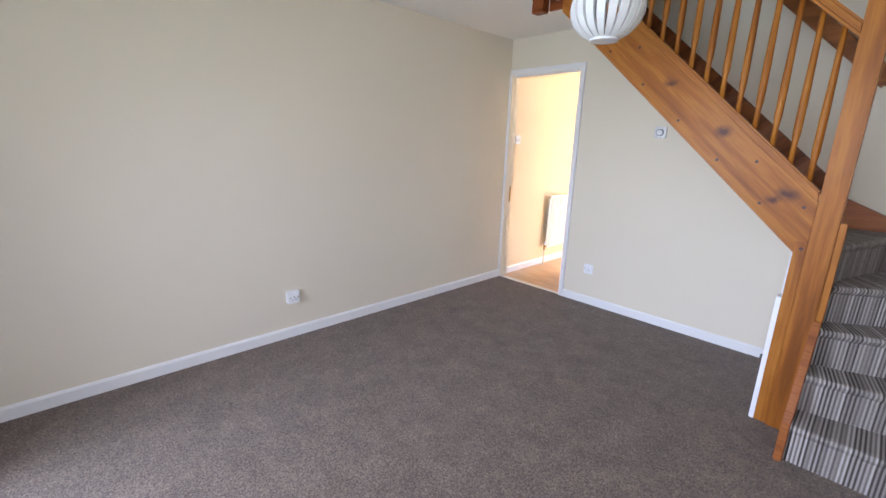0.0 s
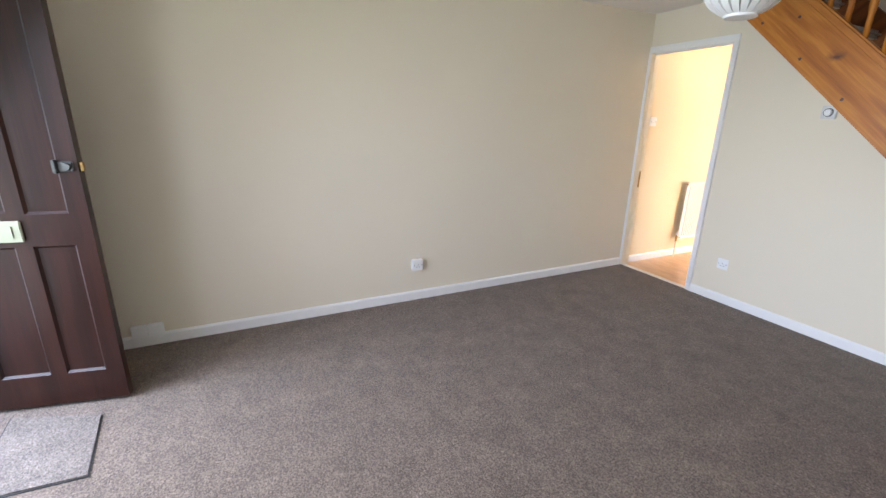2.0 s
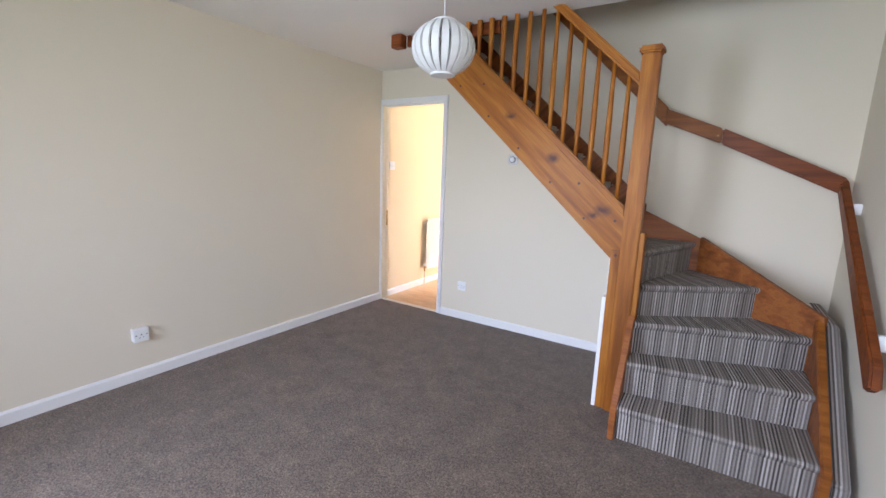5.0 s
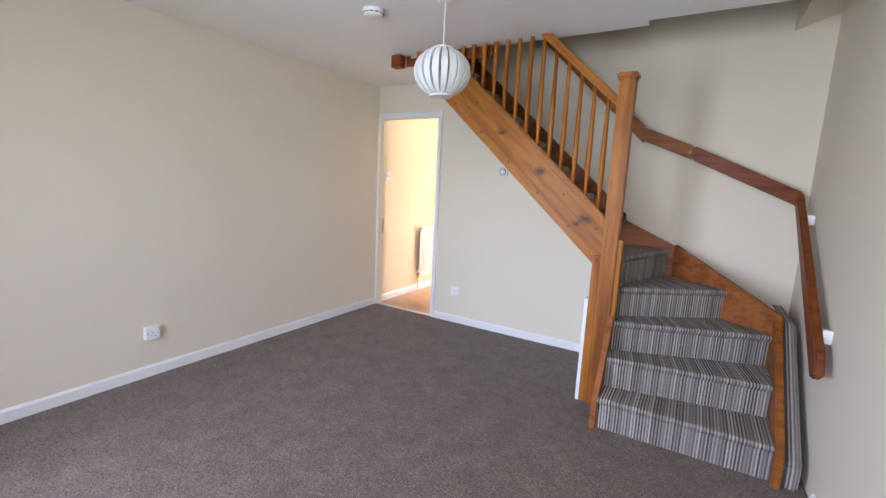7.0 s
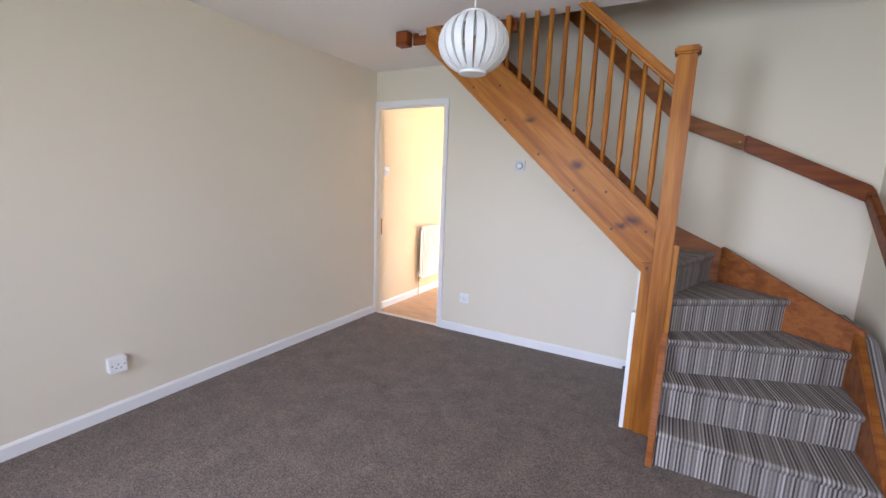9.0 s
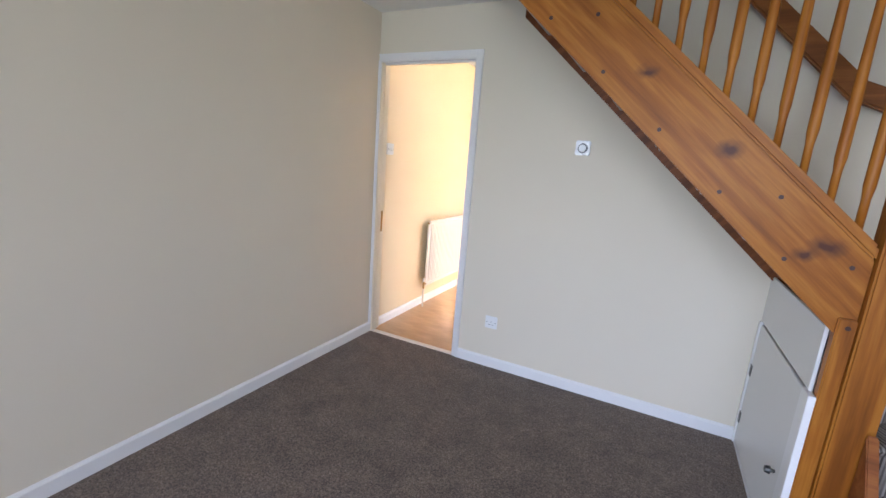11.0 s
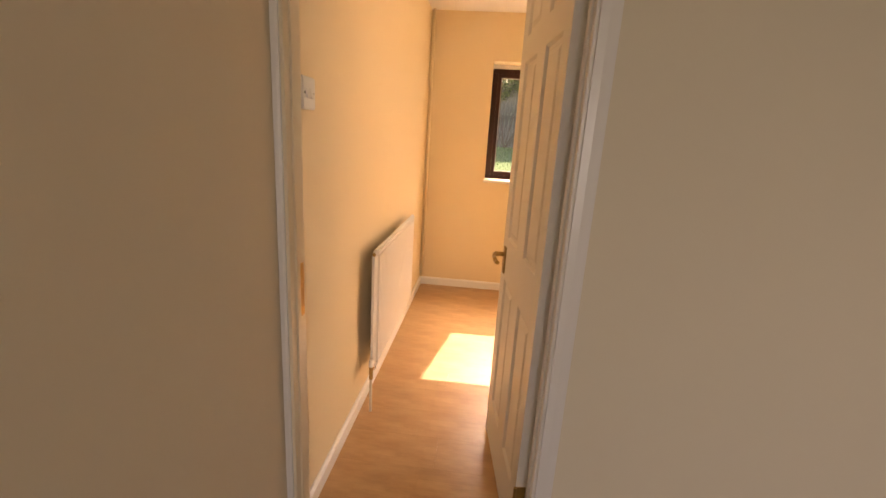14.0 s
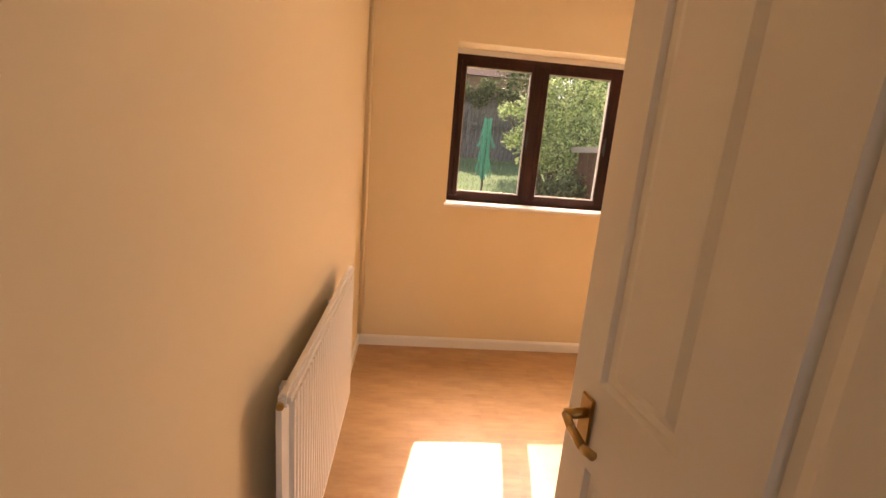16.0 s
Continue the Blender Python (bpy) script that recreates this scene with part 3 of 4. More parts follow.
# outer string, raking
x0, x1 = -0.60, 0.872
bm = bmesh.new()
prism(bm, [(x0, zlow(x0)), (x1, zlow(x1)), (x1, zlow(x1) + 0.297), (x0, zlow(x0) + 0.297)], "y", SY, SY + 0.034, 0.003)
string = part("outer_string", bm, PINE_RAKE, stairs, "knotty varnished pine string board")
for k in range(6):
    for dx in (0.0, 0.175):
        px, pz = -0.459 + 0.2215 * k + dx, 2.147 - 0.2015 * k
        if px < 0.86 and not (dx and k in (2, 3)):
            bm = bmesh.new()
            rod(bm, (px, SY + 0.004, pz), (px, SY - 0.0015, pz), 0.0075, seg=12)
            part("screw_plug", bm, PLUG, string)
bm = bmesh.new()
prism(bm, [(x0, zlow(x0) + 0.297), (x1, zlow(x1) + 0.297), (x1, zlow(x1) + 0.345), (x0, zlow(x0) + 0.345)], "y", SY - 0.012, SY + 0.048, 0.008)
part("base_rail", bm, PINE_RAKE, stairs)
# hand rail over the balusters
bm = bmesh.new()
prism(bm, [(x0, zlow(x0) + 1.0), (x1 + 0.01, zlow(x1 + 0.01) + 1.0), (x1 + 0.01, zlow(x1 + 0.01) + 1.066), (x0, zlow(x0) + 1.066)], "y", SY - 0.014, SY + 0.050, 0.012)
part("hand_rail", bm, PINE_RAKE, stairs)
for k in range(15):
    px = 0.817 - 0.0853 * k
    bm = bmesh.new()
    za, zb = zlow(px) + 0.335, zlow(px) + 1.01
    prof = [(0.012, 0), (0.012, 0.10), (0.0165, 0.14), (0.0165, 0.30), (0.0125, zb - za - 0.12), (0.011, zb - za)]
    lathe(bm, (px, SY + 0.018, za), prof, 12)
    part("baluster", bm, PINE_UP, stairs, smooth=True)

# newel
bm = bmesh.new()
bx(bm, 0.873, 0.963, SY - 0.030, SY + 0.060, 0.0, 2.025, bevel=0.006)
newel = part("newel_post", bm, PINE_UP, stairs)
bm = bmesh.new()
bx(bm, 0.860, 0.976, SY - 0.043, SY + 0.073, 2.025, 2.062, bevel=0.010)
part("newel_cap", bm, PINE_UP, newel)
bm = bmesh.new()
bx(bm, 0.822, 0.872, SY - 0.012, SY + 0.030, 0.0, 0.975, bevel=0.004)
part("newel_packing", bm, PINE_UP, stairs)
bm = bmesh.new()
rod(bm, (0.850, SY - 0.010, 0.945), (0.850, SY - 0.0135, 0.945), 0.008, seg=12)
part("screw_plug", bm, PLUG, stairs)
bm = bmesh.new()
bx(bm, 0.9635, 0.990, SY - 0.012, SY + 0.075, 0.0, 1.085, bevel=0.004)
part("string_end", bm, PINE_UP, stairs)
bm = bmesh.new()
prism(bm, [(2.775, 0.0), (2.775, 0.165), (2.80, 0.19), (SY - 0.033, 0.62), (SY - 0.033, 0.0)], "x", 0.958, 0.990, 0.004)
part("closed_string", bm, DARK_STRING, stairs)
# drop of the landing newel under the ceiling edge
bm = bmesh.new()
bx(bm, -0.825, -0.735, SY - 0.02, SY + 0.05, 2.245, 2.335, bevel=0.004)
part("newel_drop", bm, RED_RAIL, stairs)
bm = bmesh.new()
bx(bm, -0.735, 0.0, SY + 0.055, SY + 0.075, 2.262, 2.338)
part("apron_board", bm, RED_RAIL, stairs, "dark red-brown board at the well edge")


def striped(bm, u_of):
    lay = bm.loops.layers.uv.new("stripe")
    for fc in bm.faces:
        for lp in fc.loops:
            lp[lay].uv = (u_of(lp.vert.co), lp.vert.co.z)


def carpet_step(k, left, right, back_left, back_right, z):
    """A solid carpeted step: its nosing runs from left to right, the body back to the two rear points."""
    l, r = Vector(left), Vector(right)
    way = (r - l).normalized()
    fwd = Vector((way.y, -way.x))
    bm = bmesh.new()
    prof = [(0.0, -0.193), (0.004, -0.045), (0.020, -0.032), (0.027, -0.016), (0.020, -0.004), (0.004, 0.0)]
    rows = []
    for p in (l, r):
        rows.append([bm.verts.new((*(p + fwd * (a - 0.02)), z + h)) for a, h in prof])
    for a in range(len(prof) - 1):
        bm.faces.new((rows[0][a], rows[1][a], rows[1][a + 1], rows[0][a + 1]))
    bl, br = bm.verts.new((*back_left, z)), bm.verts.new((*back_right, z))
    bm.faces.new((rows[0][-1], rows[1][-1], br, bl))
    bl2, br2 = bm.verts.new((*back_left, z - 0.193)), bm.verts.new((*back_right, z - 0.193))
    bm.faces.new((bl, br, br2, bl2))
    bm.faces.new((rows[1][0], rows[0][0], bl2, br2))
    bm.faces.new([*rows[0], bl, bl2])
    bm.faces.new([*rows[1][::-1], br2, br])
    striped(bm, lambda c: (Vector((c.x, c.y)) - l).dot(way) + 3 + 0.137 * k)
    for fc in bm.faces:
        fc.smooth = False
    return part("carpeted_step", bm, STRIPES, stairs, "grey striped carpet over the step")


R = 0.1937
carpet_step(1, (0.992, 2.79), (1.815, 2.80), (0.992, 3.10), (1.815, 3.30), R)
carpet_step(2, (0.992, 2.945), (1.815, 3.10), (0.992, 3.10), (1.815, 3.46), 2 * R)
carpet_step(3, (0.992, 3.07), (1.815, 3.40), (0.992, 3.21), (1.40, 3.76), 3 * R)
carpet_step(4, (0.992, 3.185), (1.60, 3.62), (0.992, 3.30), (1.15, 3.93), 4 * R)
carpet_step(5, (0.985, 3.23), (1.21, 3.90), (0.86, 3.23), (0.86, 3.93), 5 * R)


def wall_string(name, a, b, za0, za1, zb0, zb1, t, material):
    """An upright board between two plan points with its own lower and upper heights at each end."""
    a, b = Vector(a), Vector(b)
    n = Vector((b - a).yx)
    n = Vector((-n.x, n.y)).normalized() * t
    bm = bmesh.new()
    lo = [bm.verts.new((*p, z)) for p, z in ((a, za0), (b, zb0), (b, zb1), (a, za1))]
    hi = [bm.verts.new((*(p + n), z)) for p, z in ((a, za0), (b, zb0), (b, zb1), (a, za1))]
    for fc in (lo, hi[::-1], *[(lo[i], hi[i], hi[(i + 1) % 4], lo[(i + 1) % 4]) for i in range(4)]):
        bm.faces.new(fc)
    bmesh.ops.recalc_face_normals(bm, faces=bm.faces)
    return part(name, bm, material, stairs)


bm = bmesh.new()
prism(bm, [(2.765, 0.0), (2.765, 0.17), (3.44, 0.70), (3.44, 0.0)], "x", 1.8155, 1.848, 0.004)
part("wall_string", bm, DARK_STRING, stairs)
# lighter strip along the same board: its lit top edge put into colour
bm = bmesh.new()
prism(bm, [(2.763, 0.0), (2.763, 0.176), (3.44, 0.708), (3.44, 0.698), (2.768, 0.168), (2.768, 0.0)], "x", 1.822, 1.852, 0.002)
part("string_lit_edge", bm, GOLD_RAIL, stairs)
wall_string("wall_string", (1.865, 3.42), (1.255, 3.885), 0.0, 0.70, 0.4, 1.01, 0.03, DARK_STRING)
wall_string("wall_string", (1.26, 3.925), (0.86, 3.925), 0.4, 0.985, 0.8, 1.165, 0.028, DARK_STRING)
bm = bmesh.new()
prism(bm, [(2.79, 0.0), (2.79, 0.13), (3.46, 0.66), (3.95, 0.66), (3.95, 0.0)], "x", 1.8525, 1.925, 0.012)
striped(bm, lambda c: c.x + 0.4)
part("carpet_infill", bm, STRIPES, stairs, "striped carpet over the gap beside the wall")
bm = bmesh.new()
prism(bm, [(1.8665, 3.455), (1.8665, 3.93), (1.27, 3.93)], "z", 0.0, 0.655)
part("corner_infill", bm, MAGNOLIA, stairs)

# back string and open treads of the upper flight
xb0, xb1 = -0.62, 0.87
bm = bmesh.new()
zs = lambda x: 1.072 - 0.92 * (x - 0.633)
prism(bm, [(xb0, zs(xb0)), (xb1, zs(xb1)), (xb1, zs(xb1) + 0.35), (xb0, zs(xb0) + 0.35)], "y", YB - 0.034, YB - 0.001)
part("back_string", bm, DARK_RAKE, stairs)
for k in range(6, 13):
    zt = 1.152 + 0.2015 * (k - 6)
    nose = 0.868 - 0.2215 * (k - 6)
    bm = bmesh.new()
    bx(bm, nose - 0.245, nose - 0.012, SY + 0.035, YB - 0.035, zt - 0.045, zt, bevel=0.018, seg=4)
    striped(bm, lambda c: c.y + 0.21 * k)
    part("tread", bm, LIT_TREAD_PILE, stairs, "open tread wrapped in stair carpet, paled as if lit from below")
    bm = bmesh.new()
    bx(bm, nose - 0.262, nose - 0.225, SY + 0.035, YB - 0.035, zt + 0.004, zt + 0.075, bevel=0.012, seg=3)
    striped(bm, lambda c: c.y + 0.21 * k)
    part("riser_bar", bm, LIT_TREAD_PILE, stairs, "half riser wrapped in stair carpet, paled as if lit from below")


# cupboard under the winders
cup = thing("understairs_cupboard", (0.81, 3.55, 0), "white painted boarding and small door under the stairs", "cupboard")
bm = bmesh.new()
prism(bm, [(SY + 0.036, 0.69), (YB - 0.001, 0.69), (YB - 0.001, 0.93), (SY + 0.036, 0.93)], "x", 0.81, 0.822, 0.002)
part("upper_panel", bm, SATIN_WHITE, cup)
bm = bmesh.new()
bx(bm, 0.806, 0.822, SY + 0.07, YB - 0.035, 0.025, 0.68, bevel=0.003)
dcup = part("cupboard_door", bm, SATIN_WHITE, cup)
for z in (0.43, 0.16):
    box_part("hinge", (0.802, 0.8055, YB - 0.065, YB - 0.03, z - 0.03, z + 0.03), CHROME, dcup, 0.001)
bm = bmesh.new()
rod(bm, (0.806, SY + 0.13, 0.30), (0.786, SY + 0.13, 0.30), 0.007, seg=12)
rod(bm, (0.790, SY + 0.13, 0.30), (0.774, SY + 0.13, 0.30), 0.016, 0.013, seg=16)
part("knob", bm, CHROME, dcup, "small chrome cupboard knob")
box_part("frame_post", (0.800, 0.822, YB - 0.034, YB - 0.001, 0.0, 0.69), GLOSS_WHITE, cup, 0.002)
box_part("frame_post", (0.800, 0.822, SY - 0.012, SY + 0.068, 0.0, 0.69), GLOSS_WHITE, cup, 0.002)
box_part("plinth", (0.806, 0.822, SY + 0.068, YB - 0.034, 0.0, 0.022), GLOSS_WHITE, cup, 0.001)


# wall hand rail
rail = thing("wall_handrail", (1.3, 3.9, 1.3), "red-brown stained timber handrail on white wall blocks", "handrail")


def raked(x0, z0, x1, z1, h, y0, y1, bevel=0.008):
    bm = bmesh.new()
    prism(bm, [(x0, z0 - h / 2), (x1, z1 - h / 2), (x1, z1 + h / 2), (x0, z0 + h / 2)], "y", y0, y1, bevel)
    return bm


part("upper_rail", raked(-0.2, 2.92, 0.945, 1.80, 0.125, 3.868, 3.908), GOLD_RAIL, rail, "golden brown length of rail")
part("middle_rail", raked(0.935, 1.81, 1.275, 1.672, 0.095, 3.866, 3.910), GOLD_RAIL, rail, "golden brown length of rail")
part("lower_rail", raked(1.276, 1.672, 1.915, 1.378, 0.10, 3.868, 3.908), RED_RAIL, rail)
bm = bmesh.new()
prism(bm, [(3.905, 1.345), (3.905, 1.43), (2.76, 0.70), (2.72, 0.61), (2.78, 0.575)], "x", 1.885, 1.925, 0.008)
part("side_rail", bm, RED_RAIL, rail)
box_part("wall_block", (1.925, XR + 0.001, 2.88, 2.915, 0.72, 0.785), GLOSS_WHITE, rail, 0.003, "white painted fixing block")
box_part("wall_block", (1.925, XR + 0.001, 3.68, 3.71, 1.23, 1.29), GLOSS_WHITE, rail, 0.003)
box_part("wall_block", (1.20, 1.235, 3.908, YB + 0.001, 1.66, 1.71), GLOSS_WHITE, rail, 0.003)
bm = bmesh.new()
rod(bm, (1.25, 3.868, 1.675), (1.25, 3.865, 1.675), 0.005, seg=10)
part("screw_head", bm, BRASS, rail)
for z in (1.385, 1.350):
    bm = bmesh.new()
    rod(bm, (1.886, 3.83, z), (1.882, 3.83, z), 0.004, seg=10)
    part("screw_head", bm, BRASS, rail)


# ---------------------------------------------------------------- fittings
def socket(name, at, turn, label, kind="socket", rocker=False, depth=0.0):
    """A face plate on a wall: local x along the wall, -y out of it."""
    t = thing(name, (0, 0, 0), label, kind)
    w = 0.086
    if depth:
        bm = bmesh.new()
        bx(bm, -w / 2 + 0.001, w / 2 - 0.001, 0.0005, depth, -0.042, 0.042, bevel=0.003)
        part("back_box", bm, PLASTIC_WHITE, t)
    bm = bmesh.new()
    bx(bm, -w / 2, w / 2, -0.009, 0.0, -0.043, 0.043, bevel=0.003)
    part("face_plate", bm, PLASTIC_WHITE, t)
    if rocker:
        for dx in (-0.012, 0.012):
            bm = bmesh.new()
            prism(bm, [(-0.009, -0.014), (-0.015, -0.011), (-0.010, 0.013), (-0.009, 0.014)], "x", dx - 0.009, dx + 0.009)
            part("rocker", bm, PLASTIC_WHITE, t)
    else:
        for sx, sz, a, b in ((0, 0.004, 0.004, 0.009), (-0.011, -0.016, 0.008, 0.004), (0.011, -0.016, 0.008, 0.004)):
            bm = bmesh.new()
            bx(bm, sx - a / 2, sx + a / 2, -0.0096, -0.008, sz - b / 2, sz + b / 2)
            part("pin_slot", bm, DARK_SLOT, t)
        bm = bmesh.new()
        prism(bm, [(-0.009, 0.016), (-0.014, 0.018), (-0.010, 0.032), (-0.009, 0.032)], "x", 0.012, 0.026)
        part("rocker", bm, PLASTIC_WHITE, t)
    for sx in (-0.03, 0.03):
        bm = bmesh.new()
        rod(bm, (sx, -0.009, 0), (sx, -0.0098, 0), 0.0035, seg=10)
        part("screw_head", bm, CHROME, t)
    t.matrix_basis = pose(*at, 0, 0, turn)
    return t


socket("wall_socket", (XL + 0.034, 1.655, 0.303), 90, "single white switched socket on a deep surface box", depth=0.034)
socket("wall_socket", (-0.645, YB, 0.32), 0, "single white switched socket on the back wall")
socket("light_switch", (KX + 0.026, 4.105, 1.428), 90, "white two-gang light switch inside the kitchen", "light switch", rocker=True, depth=0.026)
socket("light_switch", (XR, 2.44, 1.36), -90, "white light switch on the wall near the stairs", "light switch", rocker=True)

tel = thing("telephone_socket", (XL, -0.2, 0.1), "pair of white telephone junction boxes above the skirting", "telephone socket")
for y0 in (-0.257, -0.169):
    box_part("box", (XL + 0.0005, XL + 0.032, y0, y0 + 0.084, 0.066, 0.146), PLASTIC_WHITE, tel, 0.005)

th = thing("room_thermostat", (-0.198, YB, 1.505), "square satin-silver room thermostat with a round dial", "thermostat")
box_part("case", (-0.239, -0.157, YB - 0.022, YB, 1.464, 1.546), SATIN_STEEL, th, 0.004)
bm = bmesh.new()
rod(bm, (-0.198, YB - 0.0222, 1.503), (-0.198, YB - 0.030, 1.503), 0.028, 0.026, seg=28)
dial = part("dial", bm, PLASTIC_GREY, th, "grey ringed dial")
bm = bmesh.new()
rod(bm, (-0.198, YB - 0.030, 1.503), (-0.198, YB - 0.036, 1.503), 0.021, 0.019, seg=28)
part("dial_knob", bm, PLASTIC_WHITE, dial)

# pendant lamp
LC = Vector((0.122, 2.32, 1.950))
lamp = thing("pendant_lamp", (LC.x, LC.y, CEIL), "white ribbed globe pendant shade on a short flex", "pendant lamp")
bm = bmesh.new()
lathe(bm, (LC.x, LC.y, CEIL), [(0.028, -0.045), (0.045, -0.040), (0.048, -0.015), (0.046, 0.0)], 24)
part("ceiling_rose", bm, PLASTIC_WHITE, lamp, smooth=True)
bm = bmesh.new()
rod(bm, (LC.x, LC.y, CEIL - 0.04), (LC.x, LC.y, LC.z + 0.10), 0.003)
part("flex", bm, PLASTIC_WHITE, lamp)
bm = bmesh.new()
lathe(bm, (LC.x, LC.y, LC.z), [(0.016, 0.03), (0.020, 0.05), (0.018, 0.11), (0.010, 0.125)], 16)
part("lamp_holder", bm, PLASTIC_WHITE, lamp, smooth=True)
RA, RB = 0.150, 0.122
for i in range(20):
    bm = bmesh.new()
    a0 = 2 * math.pi * i / 20
    cols_v = []
    steps = 14
    for s in range(steps + 1):
        th_ = math.radians(-68 + 136 * s / steps)
        r, h = RA * math.cos(th_), RB * math.sin(th_) * 1.02
        half = 0.0112
        row = []
        for da, dr in ((-half, 0.0), (half, 0.0), (half, -0.016), (-half, -0.016)):
            rr = r + dr * math.cos(th_)
            hh = h + dr * math.sin(th_)
            row.append(bm.verts.new((LC.x + rr * math.cos(a0) - da * (0.35 + 1.1 * math.cos(th_)) * math.sin(a0), LC.y + rr * math.sin(a0) + da * (0.35 + 1.1 * math.cos(th_)) * math.cos(a0), LC.z + hh)))
        cols_v.append(row)
    for ra, rb in zip(cols_v, cols_v[1:]):
        for j in range(4):
            q = (j + 1) % 4
            bm.faces.new((ra[j], ra[q], rb[q], rb[j]))
    bm.faces.new(cols_v[0][::-1])
    bm.faces.new(cols_v[-1])
    part("shade_rib", bm, PAPER_WHITE, lamp)
for h, r in ((-0.118, 0.060), (0.118, 0.057)):
    bm = bmesh.new()
    lathe(bm, (LC.x, LC.y, LC.z + h), [(r - 0.004, -0.006), (r, -0.004), (r, 0.004), (r - 0.004, 0.006)], 28)
    part("shade_ring", bm, PAPER_WHITE, lamp)

# smoke alarm
sm = thing("smoke_alarm", (-0.37, 2.33, CEIL), "round white smoke alarm on the ceiling", "smoke alarm")
bm = bmesh.new()
lathe(bm, (-0.37, 2.33, CEIL), [(0.045, -0.040), (0.056, -0.032), (0.060, -0.014), (0.060, 0.0)], 32)
part("case", bm, PLASTIC_WHITE, sm, smooth=True)
for i in range(12):
    a = 2 * math.pi * i / 12
    bm = bmesh.new()
    c = Vector((-0.37 + 0.0575 * math.cos(a), 2.33 + 0.0575 * math.sin(a), CEIL - 0.026))
    tdir = Vector((-math.sin(a), math.cos(a), 0)) * 0.011
    rod(bm, c - tdir, c + tdir, 0.003, seg=6)
    part("vent_slot", bm, DARK_SLOT, sm)


# ---------------------------------------------------------------- kitchen things
def radiator():
    y0, y1, z0, z1 = 4.748, 5.76, 0.200, 0.818
    xf = -1.592
    r = thing("radiator", (KX, 5.3, z0), "white enamel single panel radiator on the kitchen wall", "radiator")
    bm = bmesh.new()
    n = 34
    pts = [(xf - 0.018, y0)]
    p = (y1 - y0 - 0.05) / n
    for i in range(n):
        a = y0 + 0.025 + i * p
        pts += [(xf - 0.010, a), (xf, a + p * 0.22), (xf, a + p * 0.70), (xf - 0.010, a + p * 0.92)]
    pts += [(xf - 0.018, y1), (xf - 0.03, y1), (xf - 0.03, y0)]
    prism(bm, pts, "z", z0 + 0.035, z1 - 0.03)
    part("panel", bm, RADIATOR_WHITE, r)
    for za, zb in ((z0, z0 + 0.036), (z1 - 0.031, z1)):
        box_part("header", (xf - 0.028, xf - 0.002, y0, y1, za, zb), RADIATOR_WHITE, r, 0.008)
    for y in (y0 + 0.2, y1 - 0.2):
        box_part("bracket", (KX, xf - 0.028, y, y + 0.03, z0 + 0.1, z1 - 0.1), RADIATOR_WHITE, r)
    bm = bmesh.new()
    rod(bm, (xf - 0.016, y0 - 0.001, z0 + 0.02), (xf - 0.016, y0 - 0.045, z0 + 0.02), 0.009)
    rod(bm, (xf - 0.016, y0 - 0.035, z0 + 0.045), (xf - 0.016, y0 - 0.035, z0 - 0.02), 0.010)
    valve = part("valve", bm, BRASS, r, "brass lockshield valve")
    bm = bmesh.new()
    lathe(bm, (xf - 0.016, y0 - 0.035, z0 + 0.045), [(0.012, 0), (0.013, 0.01), (0.009, 0.035)], 14)
    part("valve_cap", bm, PLASTIC_WHITE, valve)
    bm = bmesh.new()
    rod(bm, (xf - 0.016, y0 - 0.035, z0 - 0.02), (xf - 0.016, y0 - 0.035, 0.0), 0.0075)
    part("tail_pipe", bm, COPPER, r)
    bm = bmesh.new()
    rod(bm, (xf - 0.020, y0 + 0.006, z1 - 0.022), (xf - 0.020, y0 - 0.006, z1 - 0.022), 0.008)
    part("bleed_plug", bm, BRASS, r)
    return r


radiator()
bm = bmesh.new()
tube(bm, [(KX + 0.025, YK - 0.03, 0.09), (KX + 0.025, YK - 0.03, CEIL)], 0.011, 10)
single("corner_pipe", bm, KITCHEN_PAINT, "painted pipe running up the kitchen corner", "pipe", "structure", smooth=True)

# garden window
PY = 6.85
win = thing("window_1", (-0.3, PY, KWZ0), "dark brown timber three-light kitchen window", "window", kind="structure")
for z0, z1 in ((KWZ0 + 0.012, KWZ0 + 0.045), (KWZ1 - 0.075, KWZ1 - 0.035)):
    box_part("window_frame", (KWX0, KWX1, PY, PY + 0.06, z0, z1), WINDOW_BROWN, win, 0.003)
for x in (KWX0, -0.608, -0.074, KWX1 - 0.045):
    box_part("window_frame", (x, x + (0.052 if x == -0.608 else 0.045), PY + 0.002, PY + 0.058, KWZ0 + 0.045, KWZ1 - 0.075), WINDOW_BROWN, win, 0.003)
box_part("head_packing", (KWX0, KWX1, PY + 0.01, PY + 0.05, KWZ1 - 0.035, KWZ1), GLOSS_WHITE, win)
